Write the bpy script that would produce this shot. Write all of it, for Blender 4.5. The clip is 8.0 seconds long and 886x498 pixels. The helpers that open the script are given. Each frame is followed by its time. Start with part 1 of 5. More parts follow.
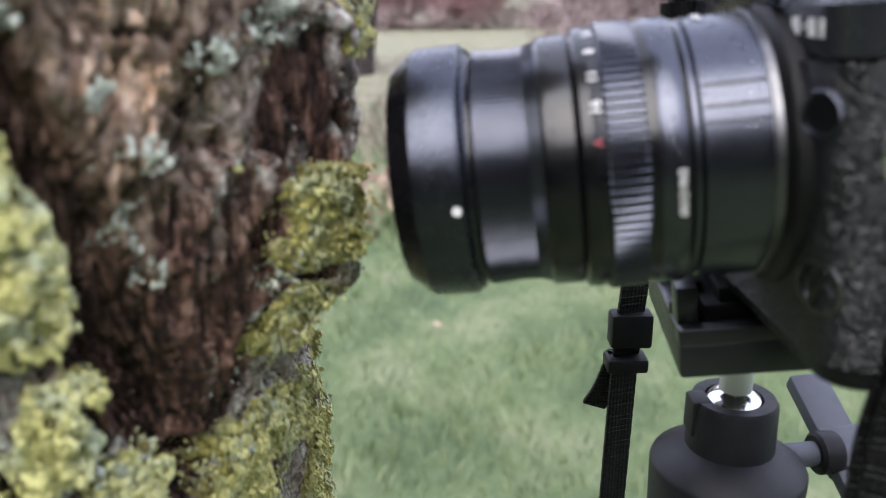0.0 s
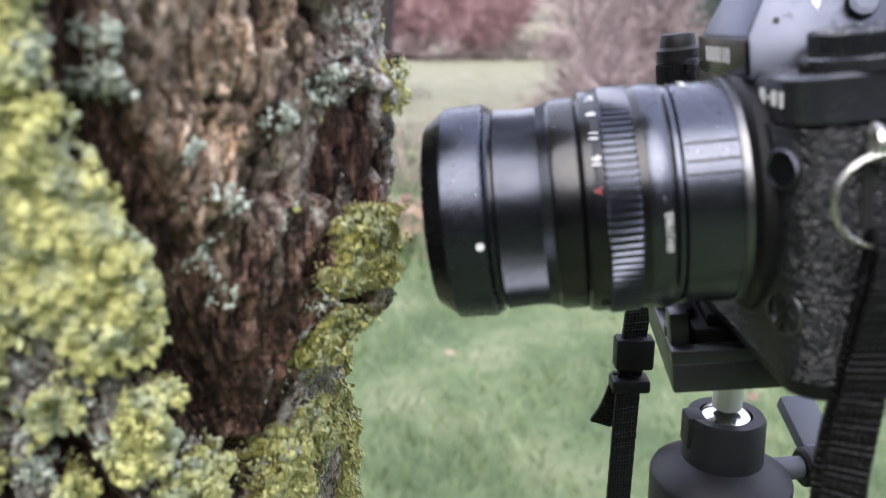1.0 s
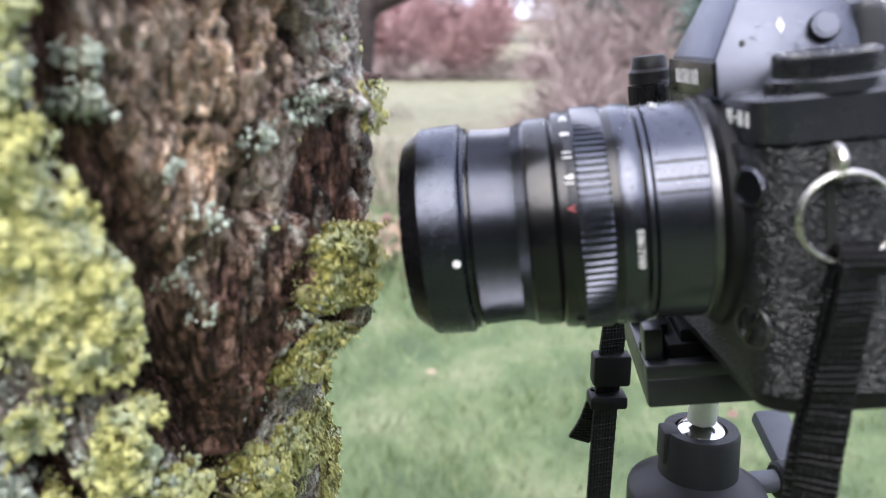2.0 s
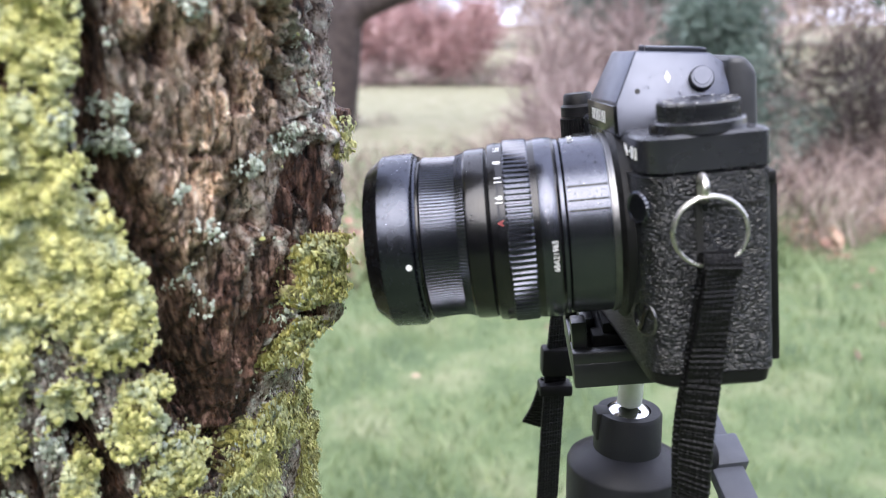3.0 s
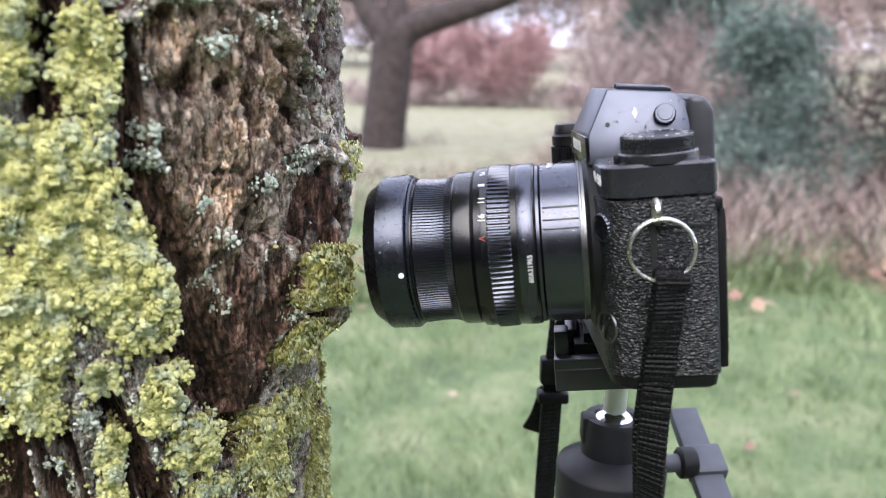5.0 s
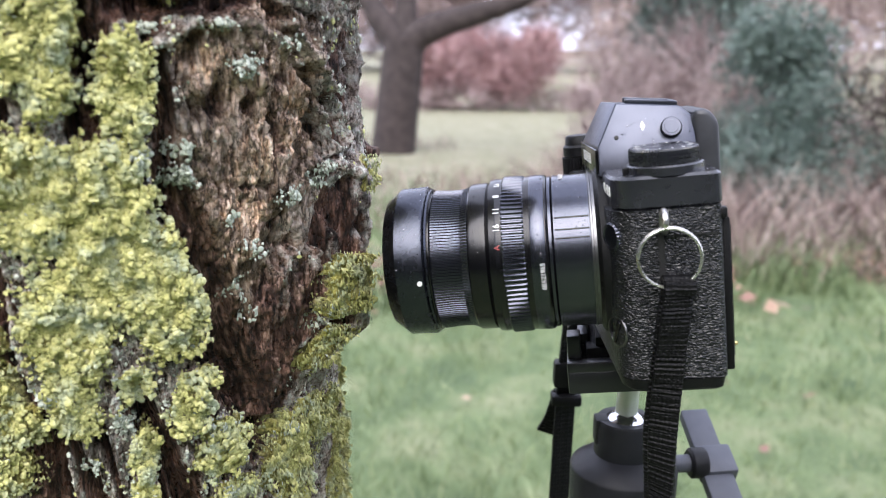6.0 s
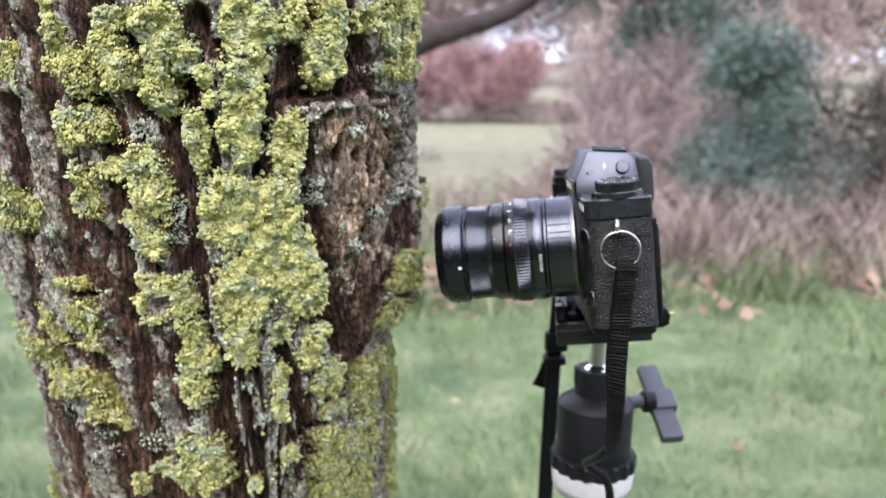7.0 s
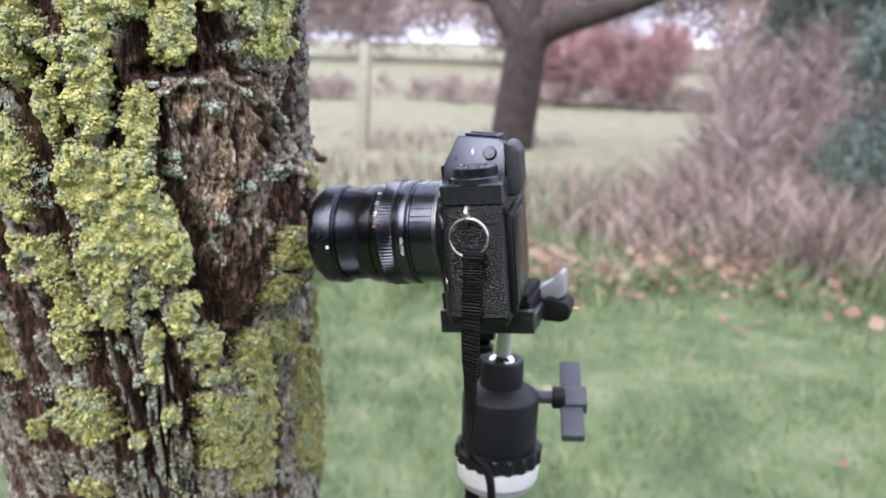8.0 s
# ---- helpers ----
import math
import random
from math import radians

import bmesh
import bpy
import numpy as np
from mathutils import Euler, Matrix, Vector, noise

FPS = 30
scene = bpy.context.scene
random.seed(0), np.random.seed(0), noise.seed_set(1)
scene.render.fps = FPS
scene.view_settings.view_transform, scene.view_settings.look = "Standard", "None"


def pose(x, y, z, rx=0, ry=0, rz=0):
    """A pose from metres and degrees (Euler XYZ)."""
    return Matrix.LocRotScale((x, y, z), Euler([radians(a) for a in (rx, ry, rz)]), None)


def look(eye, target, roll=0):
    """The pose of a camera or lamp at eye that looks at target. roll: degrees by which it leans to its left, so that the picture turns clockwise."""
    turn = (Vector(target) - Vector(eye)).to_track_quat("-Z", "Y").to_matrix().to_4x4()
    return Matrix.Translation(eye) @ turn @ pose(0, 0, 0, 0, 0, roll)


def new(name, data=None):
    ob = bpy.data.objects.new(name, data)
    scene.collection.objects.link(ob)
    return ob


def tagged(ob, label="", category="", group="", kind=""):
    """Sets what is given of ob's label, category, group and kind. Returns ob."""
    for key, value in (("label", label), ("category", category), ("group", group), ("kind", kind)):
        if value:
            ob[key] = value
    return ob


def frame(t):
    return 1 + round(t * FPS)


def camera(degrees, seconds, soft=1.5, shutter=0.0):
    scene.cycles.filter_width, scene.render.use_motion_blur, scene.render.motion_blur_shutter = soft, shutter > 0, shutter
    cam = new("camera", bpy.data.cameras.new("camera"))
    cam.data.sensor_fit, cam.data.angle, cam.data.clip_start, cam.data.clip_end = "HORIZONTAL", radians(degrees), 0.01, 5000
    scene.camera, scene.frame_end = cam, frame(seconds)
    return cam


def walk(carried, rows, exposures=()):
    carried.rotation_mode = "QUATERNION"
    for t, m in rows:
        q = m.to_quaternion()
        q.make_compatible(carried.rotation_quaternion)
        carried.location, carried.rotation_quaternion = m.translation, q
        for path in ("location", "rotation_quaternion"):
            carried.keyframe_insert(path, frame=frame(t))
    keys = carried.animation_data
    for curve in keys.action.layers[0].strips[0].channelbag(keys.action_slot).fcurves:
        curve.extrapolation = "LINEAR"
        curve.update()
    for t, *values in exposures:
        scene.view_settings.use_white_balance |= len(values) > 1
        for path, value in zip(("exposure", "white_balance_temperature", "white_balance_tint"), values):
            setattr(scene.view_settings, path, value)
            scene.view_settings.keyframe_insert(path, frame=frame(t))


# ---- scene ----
cam = camera(56.3, 8.0, soft=1.0)
PATH = [
    (0, (0.001, -0.018, 1.313), (0.002, 1.881, 0.687), -0.7),
    (0.5, (-0.002, -0.032, 1.318), (-0.057, 1.883, 0.741), -0.7),
    (1, (-0.002, -0.048, 1.323), (-0.031, 1.872, 0.763), -0.5),
    (1.5, (-0.001, -0.05, 1.323), (-0.021, 1.876, 0.782), -0.5),
    (2.8, (-0.001, -0.073, 1.331), (0.072, 1.864, 0.84), -0.1),
    (3, (0.008, -0.097, 1.336), (0.057, 1.838, 0.833), -0.1),
    (3.5, (0.011, -0.131, 1.341), (0.049, 1.808, 0.85), 0.1),
    (4, (0.016, -0.133, 1.343), (0.017, 1.811, 0.872), 0.4),
    (5.5, (0.028, -0.128, 1.341), (-0.052, 1.818, 0.884), 0.5),
    (6, (0.025, -0.141, 1.346), (-0.065, 1.807, 0.898), 0.1),
    (6.5, (0.016, -0.197, 1.36), (-0.055, 1.76, 0.955), 0.5),
    (7, (0.006, -0.294, 1.373), (-0.045, 1.66, 0.951), 0.3),
    (7.5, (0.048, -0.32, 1.385), (-0.031, 1.627, 0.934), 0.7),
    (8, (0.149, -0.277, 1.374), (-0.224, 1.632, 0.909), 1.5),
]
walk(cam, [(t, look(eye, target, roll)) for t, eye, target, roll in PATH], exposures=[(0, -0.16), (0.5, -0.07), (1.0, 0.03), (1.7, 0.12), (3.0, 0.25), (4.2, 0.22), (6.5, 0.06), (7.0, 0.05), (7.5, -0.04), (8.0, -0.07)])
cam.data.dof.use_dof = True
cam.data.dof.focus_distance = 0.316
cam.data.dof.aperture_fstop = 12.0

# ---- world and light: a bright overcast winter day ----
world = bpy.data.worlds.new("overcast")
scene.world = world
world.use_nodes = True
wn, wl = world.node_tree.nodes, world.node_tree.links
sky = wn.new("ShaderNodeTexSky")
sky.sky_type, sky.sun_disc = "NISHITA", False
sky.sun_elevation, sky.sun_rotation = radians(51), radians(192)
sky.air_density, sky.dust_density, sky.ozone_density = 1.0, 6.0, 1.0
mixw = wn.new("ShaderNodeMix")
mixw.data_type = "RGBA"
mixw.inputs[0].default_value = 0.75
mixw.inputs[7].default_value = (9.2, 9.6, 12.3, 1)
wl.new(sky.outputs[0], mixw.inputs[6])
wl.new(mixw.outputs[2], wn["Background"].inputs[0])
wn["Background"].inputs[1].default_value = 0.29
sun_data = bpy.data.lights.new("sun", "SUN")
sun_data.energy, sun_data.angle, sun_data.color = 2.7, radians(50), (1.0, 0.98, 0.96)
sun = new("sun", sun_data)
sun.matrix_world = look((0, 0, 6), (1.0, 4.7, 0))


# ---- materials ----
def nodes_of(name, rough=0.5, metal=0.0):
    m = bpy.data.materials.new(name)
    m.use_nodes = True
    n, l = m.node_tree.nodes, m.node_tree.links
    b = n["Principled BSDF"]
    b.inputs["Roughness"].default_value, b.inputs["Metallic"].default_value = rough, metal
    return m, n, l, b


def coords(n, l, scale=(1, 1, 1), src="Object"):
    tc, mp = n.new("ShaderNodeTexCoord"), n.new("ShaderNodeMapping")
    mp.inputs["Scale"].default_value = scale
    l.new(tc.outputs[src], mp.inputs[0])
    return mp.outputs[0]


def noise_node(n, l, vec, scale, detail=4.0, rough=0.55):
    t = n.new("ShaderNodeTexNoise")
    t.inputs["Scale"].default_value, t.inputs["Detail"].default_value, t.inputs["Roughness"].default_value = scale, detail, rough
    l.new(vec, t.inputs["Vector"])
    return t.outputs["Fac"]


def ramp(n, l, fac, *stops):
    r = n.new("ShaderNodeValToRGB")
    e = r.color_ramp.elements
    while len(e) < len(stops):
        e.new(0.5)
    for el, (p, c) in zip(e, stops):
        el.position, el.color = p, (*c, 1) if len(c) == 3 else c
    l.new(fac, r.inputs[0])
    return r.outputs[0]


def mix(n, l, fac, a, b, mode="MIX"):
    x = n.new("ShaderNodeMix")
    x.data_type, x.blend_type = "RGBA", mode
    for sock, v in ((x.inputs[0], fac), (x.inputs[6], a), (x.inputs[7], b)):
        if isinstance(v, (int, float)):
            sock.default_value = v
        elif isinstance(v, tuple):
            sock.default_value = (*v, 1)
        else:
            l.new(v, sock)
    return x.outputs[2]


def bump(n, l, b, height, strength, dist):
    k = n.new("ShaderNodeBump")
    k.inputs["Strength"].default_value, k.inputs["Distance"].default_value = strength, dist
    l.new(height, k.inputs["Height"])
    l.new(k.outputs[0], b.inputs["Normal"])


def simple(name, c1, c2, scale, rough, metal=0.0, grain=0.0, grain_scale=3000.0, rough2=None, coat=0.0, spec=0.5):
    """Two tones in cloudy patches, fine grain relief and uneven gloss."""
    m, n, l, b = nodes_of(name, rough, metal)
    v = coords(n, l)
    f = noise_node(n, l, v, scale, 5)
    l.new(ramp(n, l, f, (0.35, c1), (0.65, c2)), b.inputs["Base Color"])
    if rough2 is not None:
        g = noise_node(n, l, v, scale * 2.7, 4)
        l.new(ramp(n, l, g, (0.3, (rough,) * 3), (0.7, (rough2,) * 3)), b.inputs["Roughness"])
    if grain:
        bump(n, l, b, noise_node(n, l, v, grain_scale, 2), grain, 0.0004)
    b.inputs["Specular IOR Level"].default_value = spec
    if coat:
        b.inputs["Coat Weight"].default_value = coat
    return m


BLACK_METAL = simple("black_metal", (0.004, 0.004, 0.0045), (0.007, 0.007, 0.008), 90, 0.36, 0.0, 0.35, 5000, 0.46, spec=0.22)
TOP_METAL = simple("black_top_metal", (0.072, 0.077, 0.098), (0.086, 0.092, 0.116), 70, 0.30, 0.92, 0.12, 6000, 0.36)
SATIN = simple("satin_black_barrel", (0.072, 0.076, 0.093), (0.084, 0.089, 0.108), 60, 0.20, 0.96, 0.05, 5000, 0.27)
GLOSSY = simple("glossy_black_barrel", (0.0015, 0.0015, 0.002), (0.003, 0.003, 0.004), 60, 0.20, 0.0, 0.0, 3000, 0.26, 0.0, spec=0.5)
HOOD_GREY = simple("hood_metal", (0.052, 0.056, 0.070), (0.062, 0.067, 0.083), 80, 0.22, 0.96, 0.10, 6000, 0.30)
RUBBER = simple("black_rubber", (0.005, 0.005, 0.0055), (0.009, 0.009, 0.0095), 200, 0.6, 0.0, 0.3, 4000, spec=0.18)
EYECUP = simple("grey_rubber", (0.022, 0.023, 0.028), (0.032, 0.034, 0.040), 150, 0.42, 0.0, 0.2, 4000, 0.5, spec=0.6)
CLAMP_METAL = simple("black_anodised_metal", (0.010, 0.0105, 0.013), (0.015, 0.016, 0.019), 120, 0.30, 0.0, 0.15, 3500, 0.38, spec=0.55)
SHOULDER = simple("black_shoulder_paint", (0.013, 0.014, 0.018), (0.019, 0.020, 0.025), 70, 0.22, 0.0, 0.08, 6000, 0.30, spec=0.8)
PLASTIC = simple("black_plastic", (0.005, 0.005, 0.0055), (0.008, 0.008, 0.009), 120, 0.42, 0.0, 0.35, 3500, 0.52, spec=0.22)
HEAD_PAINT = simple("head_paint", (0.006, 0.0065, 0.009), (0.010, 0.0105, 0.014), 60, 0.40, 0.0, 0.5, 2600, 0.50, spec=0.35)
KNOB_GREY = simple("grey_knob", (0.048, 0.052, 0.066), (0.064, 0.069, 0.086), 70, 0.5, 0.0, 0.3, 2600, 0.6)
LEVER_GREY = simple("grey_lever", (0.30, 0.31, 0.34), (0.38, 0.39, 0.42), 70, 0.45, 0.0, 0.25, 2600)
CHROME = simple("chrome", (0.72, 0.72, 0.70), (0.80, 0.80, 0.79), 60, 0.13, 1.0, 0.0, 2000, 0.2)
STEM_METAL = simple("brushed_aluminium", (0.70, 0.71, 0.70), (0.80, 0.81, 0.80), 90, 0.38, 0.65, 0.1, 3000, 0.46)
STEEL = simple("steel", (0.66, 0.64, 0.60), (0.78, 0.76, 0.72), 180, 0.24, 1.0, 0.1, 3000, 0.34)
WHITE_RING = simple("white_plastic", (0.62, 0.61, 0.63), (0.72, 0.71, 0.73), 60, 0.45)
GREY_RING = simple("grey_plastic", (0.30, 0.31, 0.34), (0.38, 0.39, 0.42), 60, 0.5)
LILAC = simple("lilac_column", (0.55, 0.46, 0.66), (0.63, 0.54, 0.73), 40, 0.35, 0.2)
WHITE_PAINT = simple("white_marking", (0.78, 0.78, 0.76), (0.85, 0.85, 0.83), 300, 0.5)
RED_PAINT = simple("red_marking", (0.30, 0.035, 0.035), (0.36, 0.05, 0.05), 300, 0.5)
DULL_STEEL = simple("dull_steel", (0.14, 0.14, 0.145), (0.20, 0.20, 0.205), 180, 0.3, 1.0, 0.1, 3000, 0.4)
BRASS = simple("brass", (0.55, 0.42, 0.18), (0.66, 0.5, 0.24), 200, 0.35, 1.0)
# shade of small hollows put into colour; worn by solid pieces without depth
DARK = simple("recess_shade_black", (0.006, 0.006, 0.006), (0.01, 0.01, 0.01), 100, 0.6)


def leather_material():
    m, n, l, b = nodes_of("leatherette", 0.34)
    v = coords(n, l, (0.66, 0.66, 1.38))
    warp = n.new("ShaderNodeTexNoise")
    warp.inputs["Scale"].default_value = 300
    l.new(v, warp.inputs["Vector"])
    add = n.new("ShaderNodeMix")
    add.data_type, add.blend_type = "RGBA", "ADD"
    add.inputs[0].default_value = 0.0022
    l.new(v, add.inputs[6])
    l.new(warp.outputs["Color"], add.inputs[7])
    vo = n.new("ShaderNodeTexVoronoi")
    vo.feature = "DISTANCE_TO_EDGE"
    vo.inputs["Scale"].default_value = 880
    l.new(add.outputs[2], vo.inputs["Vector"])
    h = ramp(n, l, vo.outputs["Distance"], (0.0, (0, 0, 0)), (0.28, (1, 1, 1)))
    fine = noise_node(n, l, v, 1600, 3)
    hh = mix(n, l, 0.06, h, fine, "ADD")
    l.new(ramp(n, l, noise_node(n, l, v, 120, 4), (0.35, (0.002, 0.0023, 0.0034)), (0.65, (0.004, 0.0047, 0.0068))), b.inputs["Base Color"])
    b.inputs["Specular IOR Level"].default_value = 0.5
    bump(n, l, b, hh, 0.65, 0.0006)
    return m


LEATHER = leather_material()


def webbing_material():
    m, n, l, b = nodes_of("nylon_webbing", 0.42)
    v = coords(n, l)
    w = n.new("ShaderNodeTexWave")
    w.bands_direction = "Z"
    w.inputs["Scale"].default_value, w.inputs["Distortion"].default_value = 190, 1.5
    l.new(v, w.inputs["Vector"])
    f = noise_node(n, l, v, 1800, 3)
    l.new(ramp(n, l, f, (0.3, (0.003, 0.003, 0.003)), (0.75, (0.008, 0.008, 0.009))), b.inputs["Base Color"])
    knit = n.new("ShaderNodeTexVoronoi")
    knit.inputs["Scale"].default_value, knit.inputs["Randomness"].default_value = 900, 0.25
    l.new(coords(n, l, (0.8, 0.8, 1.15)), knit.inputs["Vector"])
    bump(n, l, b, mix(n, l, 0.6, w.outputs["Fac"], ramp(n, l, knit.outputs["Distance"], (0.1, (1, 1, 1)), (0.6, (0, 0, 0)))), 0.9, 0.0005)
    b.inputs["Specular IOR Level"].default_value = 0.15
    return m


WEBBING = webbing_material()


def bark_material():
    m, n, l, b = nodes_of("bark", 0.62)
    v = coords(n, l)
    vs = coords(n, l, (1, 1, 0.15))
    fibre = noise_node(n, l, vs, 420, 6, 0.65)
    cloud = noise_node(n, l, v, 38, 5)
    speck = noise_node(n, l, v, 230, 6, 0.7)
    at = n.new("ShaderNodeAttribute")
    at.attribute_name = "ridge"
    kn = n.new("ShaderNodeAttribute")
    kn.attribute_name = "knot"
    wd = n.new("ShaderNodeAttribute")
    wd.attribute_name = "wood"
    li = n.new("ShaderNodeAttribute")
    li.attribute_name = "lichen"
    # red-brown inner bark; its darkest stops also stand in for shade in fissures
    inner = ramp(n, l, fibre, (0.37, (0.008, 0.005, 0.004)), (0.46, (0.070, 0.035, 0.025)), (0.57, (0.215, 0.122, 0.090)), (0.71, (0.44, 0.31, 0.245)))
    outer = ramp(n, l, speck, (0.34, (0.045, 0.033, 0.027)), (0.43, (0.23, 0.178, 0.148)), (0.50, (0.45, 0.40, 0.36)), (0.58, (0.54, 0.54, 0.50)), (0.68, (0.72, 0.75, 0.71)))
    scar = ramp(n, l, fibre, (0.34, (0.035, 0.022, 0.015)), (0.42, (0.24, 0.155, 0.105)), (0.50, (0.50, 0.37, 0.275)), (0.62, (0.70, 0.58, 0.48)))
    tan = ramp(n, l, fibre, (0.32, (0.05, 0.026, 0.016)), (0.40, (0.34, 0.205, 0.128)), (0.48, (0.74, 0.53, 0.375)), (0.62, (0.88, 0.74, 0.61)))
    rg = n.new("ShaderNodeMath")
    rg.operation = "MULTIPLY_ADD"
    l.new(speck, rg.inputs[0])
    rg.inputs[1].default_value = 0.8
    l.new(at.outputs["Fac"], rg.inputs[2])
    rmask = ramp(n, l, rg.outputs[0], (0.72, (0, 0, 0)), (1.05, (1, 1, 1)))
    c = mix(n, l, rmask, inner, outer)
    kmask = n.new("ShaderNodeMath")
    kmask.operation = "MULTIPLY"
    l.new(kn.outputs["Fac"], kmask.inputs[0])
    soft = n.new("ShaderNodeMath")
    soft.operation = "MULTIPLY"
    l.new(ramp(n, l, cloud, (0.3, (0.35,) * 3), (0.58, (1, 1, 1))), soft.inputs[0])
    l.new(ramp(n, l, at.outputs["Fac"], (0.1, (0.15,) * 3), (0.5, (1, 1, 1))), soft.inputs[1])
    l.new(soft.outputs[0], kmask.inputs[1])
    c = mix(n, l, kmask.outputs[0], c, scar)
    wm = n.new("ShaderNodeMath")
    wm.operation = "MULTIPLY_ADD"
    l.new(speck, wm.inputs[0])
    wm.inputs[1].default_value = 0.9
    l.new(wd.outputs["Fac"], wm.inputs[2])
    c = mix(n, l, ramp(n, l, wm.outputs[0], (0.60, (0, 0, 0)), (0.95, (1, 1, 1))), c, tan)
    lich = ramp(n, l, noise_node(n, l, v, 160, 5), (0.32, (0.32, 0.31, 0.10)), (0.5, (0.50, 0.475, 0.145)), (0.68, (0.55, 0.55, 0.31)))
    lm = n.new("ShaderNodeMath")
    lm.operation = "MULTIPLY_ADD"
    l.new(speck, lm.inputs[0])
    lm.inputs[1].default_value = 0.7
    l.new(li.outputs["Fac"], lm.inputs[2])
    c = mix(n, l, ramp(n, l, lm.outputs[0], (0.80, (0, 0, 0)), (0.95, (1, 1, 1))), c, lich)
    # thin crack lines between flakes, darkened in colour and sunk in bump, two sizes
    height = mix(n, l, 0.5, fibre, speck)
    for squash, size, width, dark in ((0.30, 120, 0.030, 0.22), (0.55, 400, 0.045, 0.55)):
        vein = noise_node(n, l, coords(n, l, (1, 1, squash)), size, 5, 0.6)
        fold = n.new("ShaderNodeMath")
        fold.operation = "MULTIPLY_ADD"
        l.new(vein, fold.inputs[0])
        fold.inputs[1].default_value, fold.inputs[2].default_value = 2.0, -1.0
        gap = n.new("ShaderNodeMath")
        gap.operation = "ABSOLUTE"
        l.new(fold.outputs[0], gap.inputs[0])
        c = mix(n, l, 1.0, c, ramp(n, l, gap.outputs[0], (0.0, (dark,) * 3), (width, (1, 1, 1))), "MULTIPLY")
        height = mix(n, l, 0.5, height, ramp(n, l, gap.outputs[0], (0.0, (0, 0, 0)), (width * 1.6, (1, 1, 1))), "MULTIPLY")
    c = mix(n, l, 1.0, c, ramp(n, l, noise_node(n, l, v, 60, 3), (0.36, (0.62, 0.57, 0.54)), (0.58, (1.3, 1.25, 1.2))), "MULTIPLY")
    b.inputs["Specular IOR Level"].default_value = 0.42
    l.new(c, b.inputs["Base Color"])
    l.new(ramp(n, l, speck, (0.4, (0.22,) * 3), (0.6, (0.55,) * 3)), b.inputs["Roughness"])
    bump(n, l, b, height, 1.0, 0.0034)
    return m


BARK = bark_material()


def island_material(name, rough, *stops, scale=900, each=0.8):
    m, n, l, b = nodes_of(name, rough)
    g = n.new("ShaderNodeNewGeometry")
    v = coords(n, l)
    f = noise_node(n, l, v, scale, 3)
    a = n.new("ShaderNodeMath")
    a.operation = "MULTIPLY_ADD"
    l.new(f, a.inputs[0])
    a.inputs[1].default_value = 0.9
    k = n.new("ShaderNodeMath")
    k.operation = "MULTIPLY_ADD"
    l.new(g.outputs["Random Per Island"], k.inputs[0])
    k.inputs[1].default_value, k.inputs[2].default_value = each, 0.05 - each / 2
    l.new(k.outputs[0], a.inputs[2])
    l.new(ramp(n, l, a.outputs[0], *stops), b.inputs["Base Color"])
    return m, n, l, b


CRUST, cn, cl, cb = island_material("yellow_lichen", 0.8, (0.10, (0.24, 0.255, 0.095)), (0.32, (0.44, 0.44, 0.155)), (0.55, (0.59, 0.575, 0.215)), (0.8, (0.68, 0.655, 0.30)), (1.0, (0.64, 0.66, 0.43)), scale=420, each=0.5)
cm = mix(cn, cl, ramp(cn, cl, noise_node(cn, cl, coords(cn, cl), 95, 5, 0.6), (0.47, (0, 0, 0)), (0.66, (0.75, 0.75, 0.75))), cb.inputs["Base Color"].links[0].from_socket, (0.41, 0.48, 0.38))
cl.new(cm, cb.inputs["Base Color"])
bump(cn, cl, cb, noise_node(cn, cl, coords(cn, cl), 2200, 3), 0.6, 0.0004)
ROSETTE, cn, cl, cb = island_material("pale_lichen", 0.85, (0.1, (0.26, 0.29, 0.22)), (0.45, (0.45, 0.50, 0.41)), (0.8, (0.64, 0.67, 0.58)), (1.0, (0.58, 0.60, 0.42)))
bump(cn, cl, cb, noise_node(cn, cl, coords(cn, cl), 2200, 3), 0.6, 0.0004)
LEAF = island_material("evergreen_leaf", 0.5, (0.1, (0.055, 0.085, 0.068)), (0.5, (0.098, 0.142, 0.116)), (0.9, (0.16, 0.21, 0.18)), scale=12)[0]
# leaf of the added foliage out of view, kept dark to dim reflections
DARK_LEAF = island_material("unseen_dark_leaf", 0.6, (0.1, (0.010, 0.016, 0.010)), (0.5, (0.020, 0.030, 0.020)), (0.9, (0.038, 0.052, 0.036)), scale=12)[0]
TWIG = island_material("dry_twig", 0.8, (0.1, (0.11, 0.075, 0.074)), (0.5, (0.28, 0.205, 0.198)), (0.9, (0.46, 0.38, 0.36)), scale=9)[0]
RED_TWIG = island_material("red_twig", 0.8, (0.1, (0.17, 0.090, 0.092)), (0.5, (0.33, 0.190, 0.188)), (0.9, (0.50, 0.35, 0.34)), scale=9)[0]
STRAW = island_material("dry_grass", 0.85, (0.18, (0.055, 0.033, 0.031)), (0.42, (0.21, 0.148, 0.128)), (0.62, (0.34, 0.258, 0.222)), (0.92, (0.56, 0.47, 0.41)), scale=2.2)[0]
GRASS = island_material("grass_blade", 0.55, (0.1, (0.070, 0.110, 0.044)), (0.5, (0.160, 0.218, 0.095)), (0.85, (0.275, 0.33, 0.165)), (1.0, (0.39, 0.38, 0.23)), scale=5)[0]
FAR_BARK = simple("distant_bark", (0.025, 0.018, 0.017), (0.055, 0.041, 0.038), 9, 0.9, 0.0, 0.6, 60)
POST_WOOD = simple("mossy_post_wood", (0.27, 0.26, 0.20), (0.36, 0.35, 0.28), 12, 0.9, 0.0, 0.5, 90)
